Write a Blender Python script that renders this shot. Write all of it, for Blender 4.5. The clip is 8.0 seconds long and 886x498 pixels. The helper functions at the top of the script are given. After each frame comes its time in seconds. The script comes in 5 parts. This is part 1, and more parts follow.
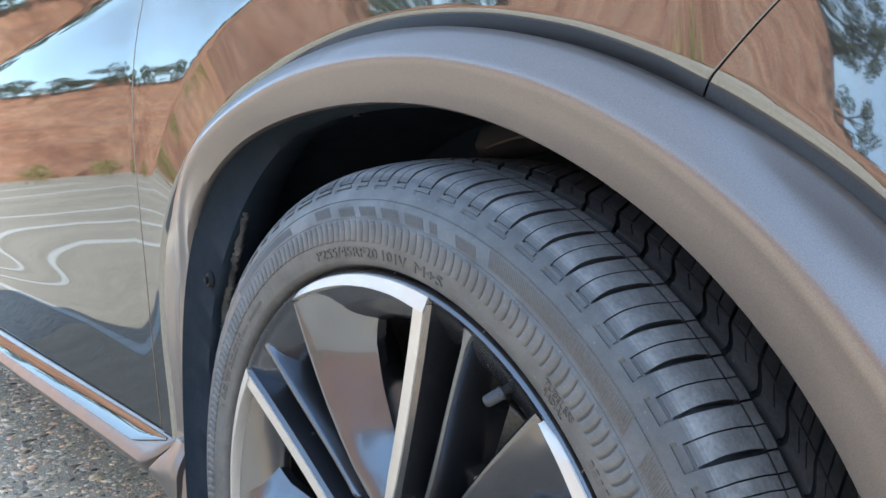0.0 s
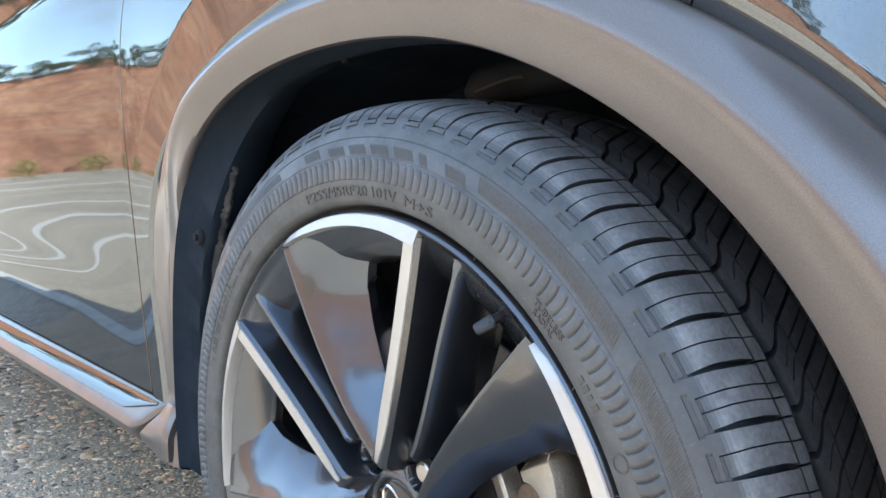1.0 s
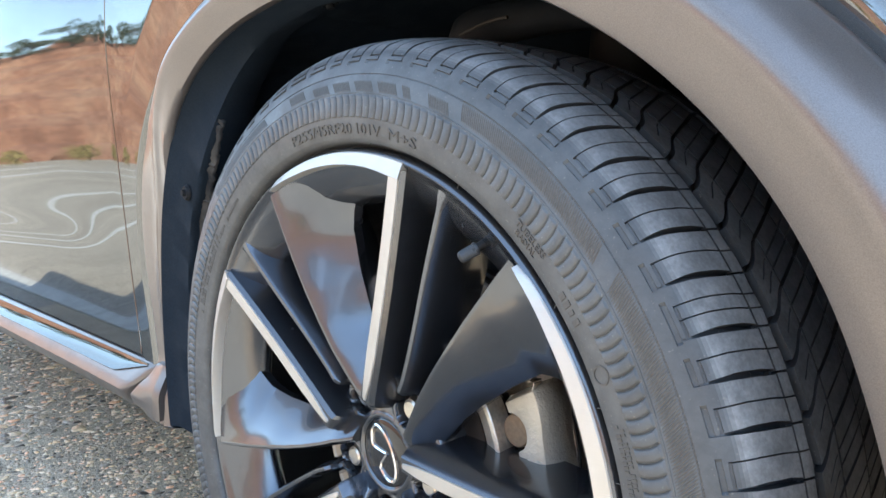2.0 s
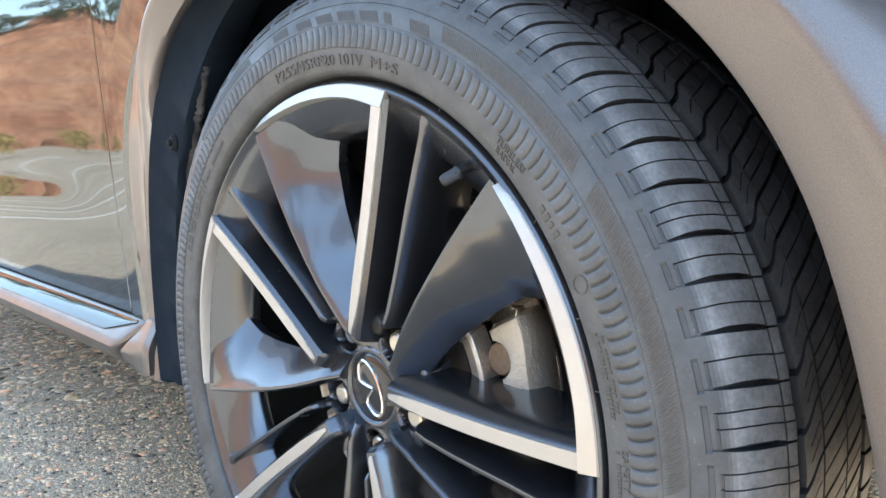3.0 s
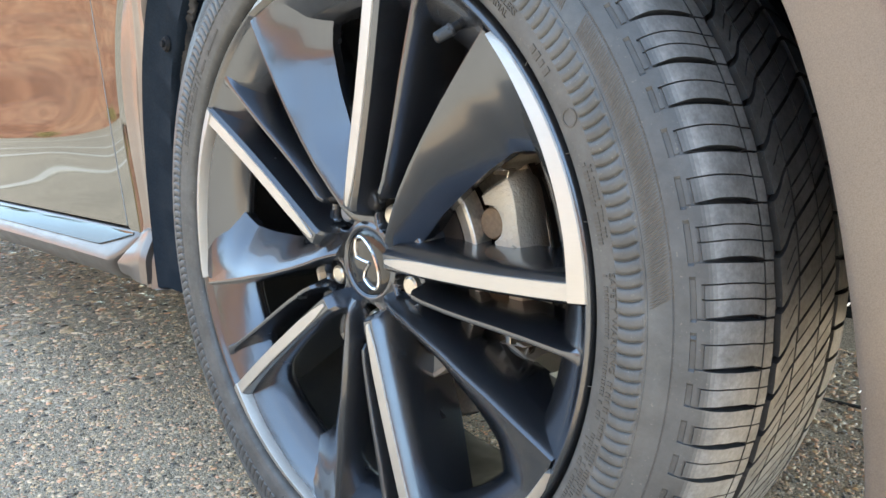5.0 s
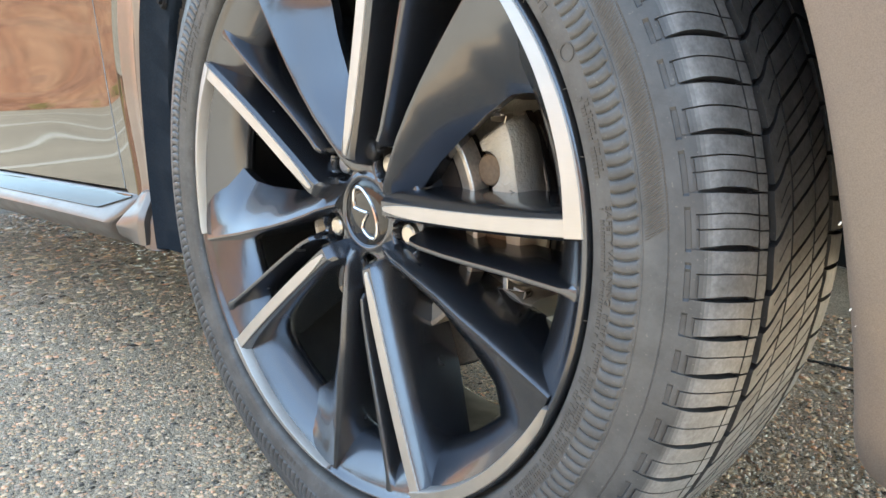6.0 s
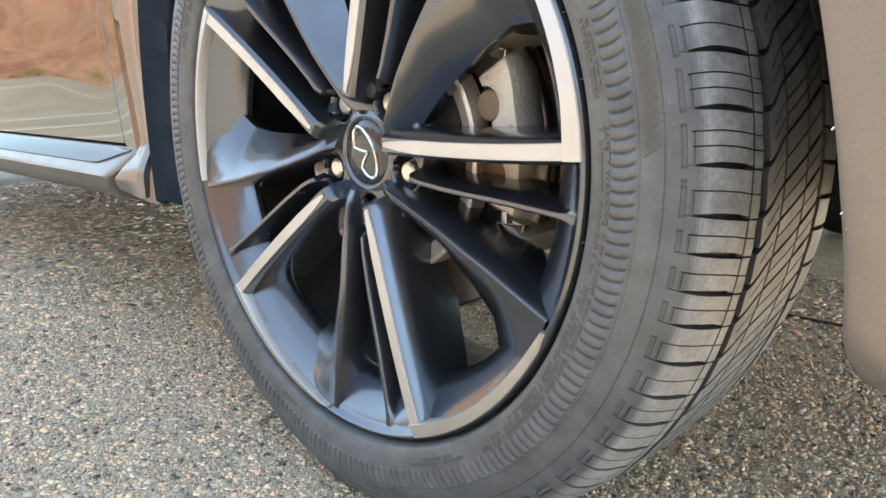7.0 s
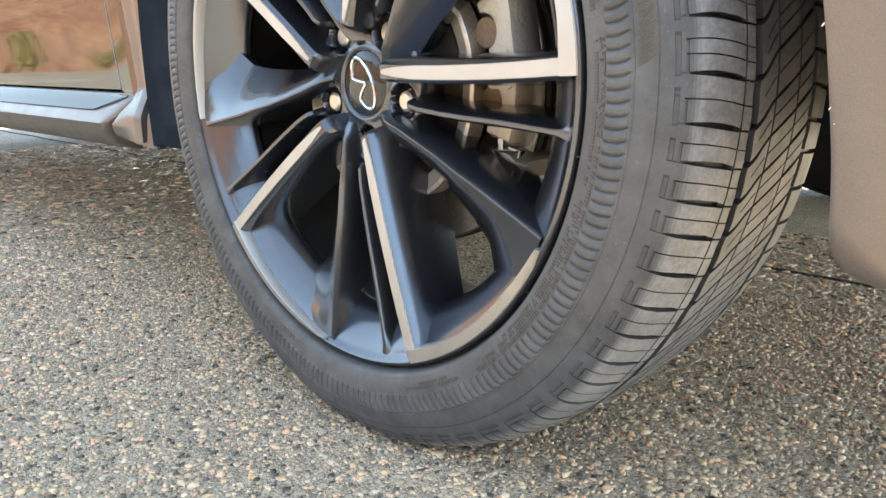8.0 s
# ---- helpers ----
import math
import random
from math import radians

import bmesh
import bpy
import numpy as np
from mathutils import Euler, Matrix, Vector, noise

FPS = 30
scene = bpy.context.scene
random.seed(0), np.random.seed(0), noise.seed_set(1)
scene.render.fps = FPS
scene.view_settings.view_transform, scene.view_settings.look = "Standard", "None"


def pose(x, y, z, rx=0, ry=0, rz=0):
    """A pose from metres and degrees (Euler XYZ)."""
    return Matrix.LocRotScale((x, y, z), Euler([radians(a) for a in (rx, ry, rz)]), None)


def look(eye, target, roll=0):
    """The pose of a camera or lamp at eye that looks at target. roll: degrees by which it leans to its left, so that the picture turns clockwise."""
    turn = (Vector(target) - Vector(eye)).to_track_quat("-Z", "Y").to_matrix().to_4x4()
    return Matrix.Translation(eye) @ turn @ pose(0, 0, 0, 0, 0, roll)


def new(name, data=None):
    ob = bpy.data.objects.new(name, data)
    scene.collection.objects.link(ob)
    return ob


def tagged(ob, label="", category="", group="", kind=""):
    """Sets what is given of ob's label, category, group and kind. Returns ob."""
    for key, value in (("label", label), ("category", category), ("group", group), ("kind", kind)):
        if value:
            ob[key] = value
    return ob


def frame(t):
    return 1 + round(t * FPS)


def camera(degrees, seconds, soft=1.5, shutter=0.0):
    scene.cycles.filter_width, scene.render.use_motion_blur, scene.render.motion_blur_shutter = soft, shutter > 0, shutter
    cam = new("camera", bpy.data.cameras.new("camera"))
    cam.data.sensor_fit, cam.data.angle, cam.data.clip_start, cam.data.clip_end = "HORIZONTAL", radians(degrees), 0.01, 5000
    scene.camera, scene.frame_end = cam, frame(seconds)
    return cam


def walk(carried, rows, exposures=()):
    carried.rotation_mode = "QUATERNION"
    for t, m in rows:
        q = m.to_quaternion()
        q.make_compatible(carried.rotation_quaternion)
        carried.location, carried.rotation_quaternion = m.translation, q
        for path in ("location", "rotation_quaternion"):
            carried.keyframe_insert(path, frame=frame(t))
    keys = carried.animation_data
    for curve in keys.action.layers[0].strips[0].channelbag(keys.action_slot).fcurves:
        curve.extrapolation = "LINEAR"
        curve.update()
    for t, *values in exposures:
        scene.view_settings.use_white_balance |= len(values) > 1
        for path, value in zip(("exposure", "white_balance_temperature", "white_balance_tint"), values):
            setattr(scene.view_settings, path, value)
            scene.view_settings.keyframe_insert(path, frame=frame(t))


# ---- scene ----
cam = camera(61.18, 8.0)
ROWS = [
    (0, 0.4973, -0.3643, 0.6929, 85.09, 0.15, 48.26),
    (0.5, 0.4991, -0.3657, 0.67, 84.93, 0.25, 47.94),
    (1, 0.5011, -0.3668, 0.6467, 84.67, 0.45, 47.56),
    (2.5, 0.518, -0.3713, 0.5846, 83.18, 1.1, 46.55),
    (3, 0.5234, -0.3713, 0.5619, 82.6, 1.24, 46.33),
    (3.5, 0.5293, -0.3734, 0.5391, 81.94, 1.33, 46.19),
    (4, 0.5342, -0.3796, 0.5173, 81.28, 1.41, 46.0),
    (4.5, 0.5386, -0.3906, 0.4989, 80.65, 1.52, 45.62),
    (6, 0.5493, -0.4071, 0.4537, 78.72, 1.5, 45.19),
    (6.5, 0.5531, -0.4145, 0.4361, 78.02, 1.46, 45.03),
    (7, 0.5583, -0.4225, 0.4171, 77.24, 1.34, 44.86),
    (7.5, 0.5651, -0.4303, 0.3954, 76.45, 1.14, 44.72),
    (8, 0.5709, -0.4391, 0.3747, 75.61, 0.87, 44.54),
]
walk(cam, [(t, pose(x, y, z, rx, ry, rz)) for t, x, y, z, rx, ry, rz in ROWS],
     exposures=[(0.0, 2.66, 6400, 3), (2.5, 2.86, 6650, 3), (5.0, 2.88, 7050, 2), (8.0, 2.80, 7700, 4)])

# ---- world, sun, exposure ----
SUN_AZ, SUN_EL = 32.0, 37.0        # degrees: azimuth from +X towards +Y, height over the horizon
world = bpy.data.worlds.new("world")
scene.world = world
world.use_nodes = True
_n, _l = world.node_tree.nodes, world.node_tree.links
sky = _n.new("ShaderNodeTexSky")
sky.sky_type, sky.sun_disc = "NISHITA", False
sky.sun_elevation, sky.sun_rotation = radians(SUN_EL), radians(90 - SUN_AZ)
sky.dust_density, sky.air_density, sky.ozone_density = 0.1, 1.0, 2.0
# thin streaks of high cloud over the whole sky
_tc, _map, _cn, _cr = _n.new("ShaderNodeTexCoord"), _n.new("ShaderNodeMapping"), _n.new("ShaderNodeTexNoise"), _n.new("ShaderNodeValToRGB")
_map.inputs["Scale"].default_value = (1.2, 2.0, 5.0)
_cn.inputs["Scale"].default_value, _cn.inputs["Detail"].default_value, _cn.inputs["Roughness"].default_value = 1.6, 6.0, 0.6
_cr.color_ramp.elements[0].position, _cr.color_ramp.elements[1].position = 0.50, 0.80
_cr.color_ramp.elements[0].color, _cr.color_ramp.elements[1].color = (0.29, 0.29, 0.29, 1), (0.82, 0.82, 0.82, 1)
_mix = _n.new("ShaderNodeMix")
_mix.data_type = "RGBA"
_mix.inputs["B"].default_value = (1.95, 2.2, 2.55, 1)
_l.new(_tc.outputs["Generated"], _map.inputs["Vector"])
_l.new(_map.outputs["Vector"], _cn.inputs["Vector"])
_l.new(_cn.outputs["Fac"], _cr.inputs["Fac"])
_l.new(_cr.outputs["Color"], _mix.inputs["Factor"])
_l.new(sky.outputs["Color"], _mix.inputs["A"])
_l.new(_mix.outputs["Result"], _n["Background"].inputs["Color"])
_n["Background"].inputs["Strength"].default_value = 0.15
sun = new("sun", bpy.data.lights.new("sun", "SUN"))
sun.data.energy, sun.data.angle, sun.data.color = 3.2, radians(0.5), (1.0, 0.93, 0.81)
_a, _e = radians(SUN_AZ), radians(SUN_EL)
sun.matrix_basis = look((20 * math.cos(_a) * math.cos(_e), 20 * math.sin(_a) * math.cos(_e), 20 * math.sin(_e)), (0, 0, 0))


# ---- materials ----
class Mat:
    """A small builder for node materials."""
    def __init__(self, name, color=(0.5, 0.5, 0.5), rough=0.5, metal=0.0, coat=0.0, coat_rough=0.03):
        self.m = bpy.data.materials.new(name)
        self.m.use_nodes = True
        self.n, self.l = self.m.node_tree.nodes, self.m.node_tree.links
        self.b = self.n["Principled BSDF"]
        self.b.inputs["Base Color"].default_value = (*color, 1)
        self.b.inputs["Roughness"].default_value, self.b.inputs["Metallic"].default_value = rough, metal
        self.b.inputs["Coat Weight"].default_value, self.b.inputs["Coat Roughness"].default_value = coat, coat_rough
        self.coords = self.n.new("ShaderNodeTexCoord")
        self.bump_out = None

    def noise(self, scale, detail=4.0, rough=0.55, stretch=None, coord="Object"):
        t = self.n.new("ShaderNodeTexNoise")
        t.inputs["Scale"].default_value, t.inputs["Detail"].default_value, t.inputs["Roughness"].default_value = scale, detail, rough
        src = self.coords.outputs[coord]
        if stretch:
            mp = self.n.new("ShaderNodeMapping")
            mp.inputs["Scale"].default_value = stretch
            self.l.new(src, mp.inputs["Vector"])
            src = mp.outputs["Vector"]
        self.l.new(src, t.inputs["Vector"])
        return t.outputs["Fac"]

    def voronoi(self, scale, feature="F1", out="Distance"):
        t = self.n.new("ShaderNodeTexVoronoi")
        t.feature = feature
        t.inputs["Scale"].default_value = scale
        self.l.new(self.coords.outputs["Object"], t.inputs["Vector"])
        return t.outputs[out]

    def ramp(self, fac, stops):
        r = self.n.new("ShaderNodeValToRGB")
        e = r.color_ramp.elements
        while len(e) < len(stops):
            e.new(0.5)
        for k, (p, c) in zip(e, stops):
            k.position, k.color = p, (*((c, c, c) if isinstance(c, (int, float)) else c), 1)
        self.l.new(fac, r.inputs["Fac"])
        return r.outputs["Color"]

    def mix(self, fac, a, b, blend="MIX"):
        x = self.n.new("ShaderNodeMix")
        x.data_type, x.blend_type = "RGBA", blend
        for key, v in (("Factor", fac), ("A", a), ("B", b)):
            if isinstance(v, (int, float)):
                x.inputs[key].default_value = v if key == "Factor" else (v, v, v, 1)
            elif isinstance(v, tuple):
                x.inputs[key].default_value = (*v, 1)
            else:
                self.l.new(v, x.inputs[key])
        return x.outputs["Result"]

    def math(self, op, a, b=0.0):
        x = self.n.new("ShaderNodeMath")
        x.operation = op
        for k, v in enumerate((a, b)):
            if isinstance(v, (int, float)):
                x.inputs[k].default_value = v
            else:
                self.l.new(v, x.inputs[k])
        return x.outputs["Value"]

    def random(self, island=True):
        if island:
            return self.n.new("ShaderNodeNewGeometry").outputs["Random Per Island"]
        return self.n.new("ShaderNodeObjectInfo").outputs["Random"]

    def color(self, c):
        self.l.new(c, self.b.inputs["Base Color"])
        return self

    def rough(self, c):
        self.l.new(c, self.b.inputs["Roughness"])
        return self

    def bump(self, h, strength=0.3, distance=0.001):
        x = self.n.new("ShaderNodeBump")
        x.inputs["Strength"].default_value, x.inputs["Distance"].default_value = strength, distance
        self.l.new(h, x.inputs["Height"])
        if self.bump_out:
            self.l.new(self.bump_out, x.inputs["Normal"])
        self.bump_out = x.outputs["Normal"]
        self.l.new(self.bump_out, self.b.inputs["Normal"])
        return self


def m_paint(name, color, metal, rough, coat, flake=True):
    k = Mat(name, color, rough, metal, coat, 0.015)
    c = k.ramp(k.noise(900, 1.0), [(0.3, tuple(v * 0.9 for v in color)), (0.7, tuple(min(1, v * 1.1) for v in color))])
    k.color(c)
    k.rough(k.ramp(k.noise(9, 5), [(0.3, rough * 0.9), (0.75, rough * 1.2)]))
    k.b.inputs["Specular IOR Level"].default_value = 0.22
    k.b.inputs["Specular Tint"].default_value = (0.45, 0.45, 0.45, 1)
    return k.m


def m_dusty(name, color, rough, metal=0.0, coat=0.0, dust=(0.30, 0.26, 0.22), amount=0.25, grain=700, bump=0.15):
    k = Mat(name, color, rough, metal, coat)
    fac = k.math("MULTIPLY", k.ramp(k.noise(14, 6, 0.65), [(0.42, 0.0), (0.8, 1.0)]), amount)
    fine = k.ramp(k.noise(grain, 2), [(0.3, tuple(v * 0.85 for v in color)), (0.7, tuple(min(1, v * 1.15) for v in color))])
    k.color(k.mix(fac, fine, dust))
    k.rough(k.ramp(k.noise(30, 5), [(0.3, rough * 0.85), (0.75, min(1, rough * 1.2))]))
    k.bump(k.noise(grain, 3), bump, 0.0004)
    return k.m


PAINT = m_paint("grey_metallic_paint", (0.195, 0.198, 0.198), 0.9, 0.035, 0.2)
FLARE = m_dusty("satin_grey_paint", (0.200, 0.176, 0.165), 0.35, 0.75, 0.2, amount=0.02, grain=1500, bump=0.005)
GUN = m_dusty("gunmetal_gloss_paint", (0.108, 0.118, 0.138), 0.235, 0.9, 0.6, amount=0.02, grain=1200, bump=0.01)
RUBBER = Mat("soft_black_rubber", (0.006, 0.006, 0.007), 0.5).m
RUBBER.node_tree.nodes["Principled BSDF"].inputs["Specular IOR Level"].default_value = 0.25
BLACK = m_dusty("black_plastic", (0.012, 0.013, 0.015), 0.6, amount=0.10, dust=(0.12, 0.11, 0.10))
FOLD = m_dusty("dusty_felt_edge", (0.012, 0.014, 0.018), 0.9, amount=0.9, dust=(0.13, 0.12, 0.11), grain=250, bump=0.8)
LINER = m_dusty("felt_liner", (0.012, 0.019, 0.029), 0.85, amount=0.12, dust=(0.035, 0.042, 0.052), grain=400, bump=0.5)
for _m in (LINER, BLACK):
    _m.node_tree.nodes["Principled BSDF"].inputs["Specular IOR Level"].default_value = 0.15
CAPM = m_paint("gloss_black", (0.02, 0.02, 0.022), 0.2, 0.12, 1.0)
CHROME = Mat("chrome", (0.82, 0.82, 0.83), 0.12, 1.0).m
STEEL = m_dusty("nut_steel", (0.62, 0.58, 0.52), 0.28, 1.0, amount=0.1, grain=900, bump=0.1)
VALVE_CAP = m_dusty("grey_cap_plastic", (0.045, 0.05, 0.058), 0.3, 0.3, amount=0.1, grain=900, bump=0.05)
GAP = Mat("panel_gap", (0.012, 0.012, 0.013), 0.7).m


def m_machined():
    k = Mat("machined_aluminium", (0.60, 0.565, 0.51), 0.48, 0.8)
    h = k.noise(60, 2, 0.5, (1, 1, 30))
    k.rough(k.ramp(h, [(0.3, 0.42), (0.7, 0.56)]))
    k.color(k.ramp(k.noise(25, 4), [(0.3, (0.53, 0.51, 0.48)), (0.7, (0.59, 0.57, 0.54))]))
    return k.bump(h, 0.05, 0.0003).m


def m_cast():
    k = Mat("cast_iron", (0.5, 0.46, 0.4), 0.40, 0.5)
    k.color(k.ramp(k.noise(22, 6, 0.7), [(0.35, (0.44, 0.41, 0.35)), (0.58, (0.52, 0.49, 0.43)), (0.78, (0.36, 0.28, 0.20))]))
    k.bump(k.noise(330, 3), 0.7, 0.0013)
    return k.bump(k.noise(700, 2), 0.4, 0.0008).m


MACH, CAST = m_machined(), m_cast()
RUSTY = m_dusty("rusty_steel", (0.20, 0.145, 0.098), 0.6, 0.3, dust=(0.35, 0.20, 0.10), amount=0.5, grain=300, bump=0.4)
# near-black with faint dust: shade behind the spokes put in the colour
BARREL_SHADE = m_dusty("dusty_shaded_barrel", (0.010, 0.011, 0.014), 0.6, 0.2, dust=(0.03, 0.025, 0.02), amount=0.5, grain=500, bump=0.1)
DARK_IRON = m_dusty("dark_iron", (0.030, 0.028, 0.027), 0.6, 0.4, dust=(0.12, 0.07, 0.04), amount=0.4, grain=300, bump=0.3)
DISC = m_dusty("brake_disc_steel", (0.62, 0.58, 0.52), 0.38, 0.8, dust=(0.30, 0.18, 0.09), amount=0.3, grain=300, bump=0.1)


def m_tyre():
    """Rubber: dusty brown side wall, greyer scuffed shoulder, black tread with groove shade in its colour; v of the UV
    map runs across the tyre.
    """
    k = Mat("tyre_rubber", (0.03, 0.03, 0.032), 0.72)
    uv = k.n.new("ShaderNodeUVMap").outputs["UV"]
    sep = k.n.new("ShaderNodeSeparateXYZ")
    k.l.new(uv, sep.inputs["Vector"])
    base = k.ramp(sep.outputs["Y"], [(0.0, (0.082, 0.082, 0.081)), (0.12, (0.090, 0.092, 0.093)), (0.17, (0.084, 0.091, 0.098)), (0.24, (0.069, 0.077, 0.087)), (0.28, (0.056, 0.061, 0.068)), (0.33, (0.042, 0.047, 0.054))])
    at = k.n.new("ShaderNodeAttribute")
    at.attribute_name = "worn"                       # rolling faces scuffed grey; grooves stay dark, their shade in the colour
    scuff_shade = k.math("MULTIPLY", at.outputs["Fac"], k.ramp(k.noise(45, 6, 0.7), [(0.3, 0.65), (0.7, 1.0)]))
    scuff_shade = k.math("MULTIPLY", scuff_shade, k.ramp(k.noise(330, 3, 0.6), [(0.34, 0.70), (0.66, 1.08)]))
    base = k.mix(scuff_shade, base, (0.25, 0.262, 0.278))
    wear = k.ramp(k.noise(35, 6, 0.7), [(0.35, 0.75), (0.7, 1.35)])
    base = k.mix(1.0, base, wear, "MULTIPLY")
    speck = k.ramp(k.noise(420, 2), [(0.67, 0.0), (0.76, 0.6)])
    k.color(k.mix(speck, base, (0.24, 0.23, 0.215)))
    k.rough(k.ramp(k.noise(50, 4), [(0.3, 0.38), (0.75, 0.60)]))
    k.bump(k.noise(600, 3), 0.25, 0.0005)
    return k.m


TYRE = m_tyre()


def m_asphalt():
    k = Mat("asphalt", (0.05, 0.05, 0.05), 0.85)
    v = k.voronoi(150, out="Color")
    g = k.n.new("ShaderNodeSeparateColor")
    k.l.new(v, g.inputs["Color"])
    tone = k.ramp(g.outputs["Red"], [(0.0, (0.10, 0.09, 0.075)), (0.35, (0.335, 0.298, 0.25)), (0.6, (0.45, 0.39, 0.315)), (0.8, (0.365, 0.33, 0.285)), (1.0, (0.54, 0.48, 0.405))])
    big = k.ramp(k.noise(0.6, 5), [(0.35, 0.85), (0.7, 1.12)])
    k.color(k.mix(1.0, tone, big, "MULTIPLY"))
    k.bump(k.voronoi(150), 0.6, 0.003)
    return k.m


def m_bed():
    """Fine tan grit that holds the stones."""
    k = Mat("stone_bed", (0.4, 0.35, 0.28), 0.9)
    g = k.n.new("ShaderNodeSeparateColor")
    k.l.new(k.voronoi(520, out="Color"), g.inputs["Color"])
    c = k.ramp(g.outputs["Red"], [(0.0, (0.12, 0.10, 0.075)), (0.25, (0.38, 0.305, 0.22)), (0.55, (0.52, 0.415, 0.30)), (0.8, (0.62, 0.48, 0.345)), (1.0, (0.70, 0.58, 0.44))])
    k.color(k.mix(1.0, c, k.ramp(k.noise(7, 5), [(0.35, 0.85), (0.7, 1.1)]), "MULTIPLY"))
    k.bump(k.voronoi(520), 0.8, 0.002)
    return k.bump(k.noise(900, 3), 0.5, 0.0008).m


def m_stone():
    k = Mat("crushed_stone", (0.2, 0.2, 0.2), 0.8)
    r = k.random()
    tone = k.ramp(r, [(0.0, (0.035, 0.035, 0.036)), (0.14, (0.10, 0.10, 0.10)), (0.27, (0.24, 0.232, 0.22)), (0.40, (0.38, 0.335, 0.27)),
                      (0.52, (0.20, 0.20, 0.20)), (0.64, (0.47, 0.315, 0.235)), (0.74, (0.42, 0.395, 0.355)), (0.83, (0.16, 0.172, 0.18)), (0.92, (0.47, 0.39, 0.28)), (1.0, (0.46, 0.43, 0.39))])
    k.color(k.mix(1.0, tone, k.ramp(k.noise(260, 4), [(0.3, (1.40, 1.15, 0.88)), (0.7, (2.55, 2.08, 1.62))]), "MULTIPLY"))
    k.rough(k.ramp(k.noise(240, 3), [(0.35, 0.16), (0.7, 0.45)]))
    return k.bump(k.noise(500, 3), 0.6, 0.0008).m


def m_rock():
    k = Mat("red_sandstone", (0.5, 0.26, 0.15), 0.95)
    c = k.ramp(k.noise(0.35, 8, 0.65), [(0.25, (0.16, 0.07, 0.045)), (0.45, (0.31, 0.155, 0.10)), (0.6, (0.37, 0.21, 0.14)), (0.8, (0.40, 0.26, 0.18))])
    k.color(k.mix(1.0, c, k.ramp(k.noise(2.2, 6, 0.7), [(0.3, 0.6), (0.65, 1.1)]), "MULTIPLY"))
    return k.bump(k.noise(1.5, 8, 0.7), 0.8, 0.3).m


def m_leaf(name, a, b):
    k = Mat(name, a, 0.75)
    k.color(k.ramp(k.random(), [(0.0, a), (1.0, b)]))
    return k.m


ASPHALT, BED, STONE, ROCK = m_asphalt(), m_bed(), m_stone(), m_rock()
BUSH = m_leaf("dry_brush", (0.16, 0.13, 0.04), (0.34, 0.27, 0.10))
LEAF = m_leaf("dark_foliage", (0.03, 0.045, 0.02), (0.08, 0.10, 0.045))
BARK = m_dusty("bark", (0.09, 0.07, 0.05), 0.9, grain=60, bump=0.5)
LINE = m_dusty("road_marking", (0.58, 0.58, 0.56), 0.75, dust=(0.2, 0.19, 0.18), amount=0.6, grain=200, bump=0.3)


# ---- mesh helpers ----
def link(name, verts, faces, mat, parent=None, label="", sharp=35, smooth=True):
    me = bpy.data.meshes.new(name)
    me.from_pydata([tuple(v) for v in verts], [], [tuple(int(i) for i in f) for f in faces])
    me.materials.append(mat)
    me.update()
    if smooth:
        me.polygons.foreach_set("use_smooth", [True] * len(me.polygons))
        if sharp:
            me.set_sharp_from_angle(angle=radians(sharp))
    ob = new(name, me)
    ob.parent = parent
    if label:
        tagged(ob, label)
    return ob


def part(name, bm, mat, parent, label="", sharp=35):
    """Links a bmesh as one mesh object under a thing or a part."""
    bmesh.ops.recalc_face_normals(bm, faces=bm.faces)
    me = bpy.data.meshes.new(name)
    bm.to_mesh(me)
    bm.free()
    me.materials.append(mat)
    me.polygons.foreach_set("use_smooth", [True] * len(me.polygons))
    me.set_sharp_from_angle(angle=radians(sharp))
    ob = new(name, me)
    ob.parent = parent
    if label:
        tagged(ob, label)
    return ob


def grid_faces(nu, nv, close_u=False, close_v=False):
    i, j = np.meshgrid(np.arange(nu if close_u else nu - 1), np.arange(nv if close_v else nv - 1), indexing="ij")
    a = i * nv + j
    b = ((i + 1) % nu) * nv + j
    c = ((i + 1) % nu) * nv + (j + 1) % nv
    d = i * nv + (j + 1) % nv
    return np.stack([a, b, c, d], -1).reshape(-1, 4)


def loft(name, rings, mat, parent, label="", close=True, caps=True, sharp=35):
    """A skin over rings of points; caps close the two ends."""
    R = np.array(rings, float)
    nu, nv, _ = R.shape
    faces = [tuple(f) for f in grid_faces(nu, nv, False, close)]
    if caps:
        faces += [tuple(range(nv))[::-1], tuple(range((nu - 1) * nv, nu * nv))]
    bm = bmesh.new()
    vs = [bm.verts.new(p) for p in R.reshape(-1, 3)]
    for f in faces:
        bm.faces.new([vs[i] for i in f])
    return part(name, bm, mat, parent, label, sharp)


def revolve(name, prof, mat, parent, label="", n=180, cz=0.0, sharp=35, close=False):
    """prof: (radius, y) pairs turned about the axle."""
    t = np.linspace(0, 2 * np.pi, n, endpoint=False)
    P = np.array(prof, float)
    V = np.stack([np.outer(np.cos(t), P[:, 0]), np.tile(P[:, 1], (n, 1)), cz + np.outer(np.sin(t), P[:, 0])], -1)
    return link(name, V.reshape(-1, 3), grid_faces(n, len(P), True, close), mat, parent, label, sharp)


def smooth01(x):
    x = np.clip(x, 0, 1)
    return x * x * (3 - 2 * x)


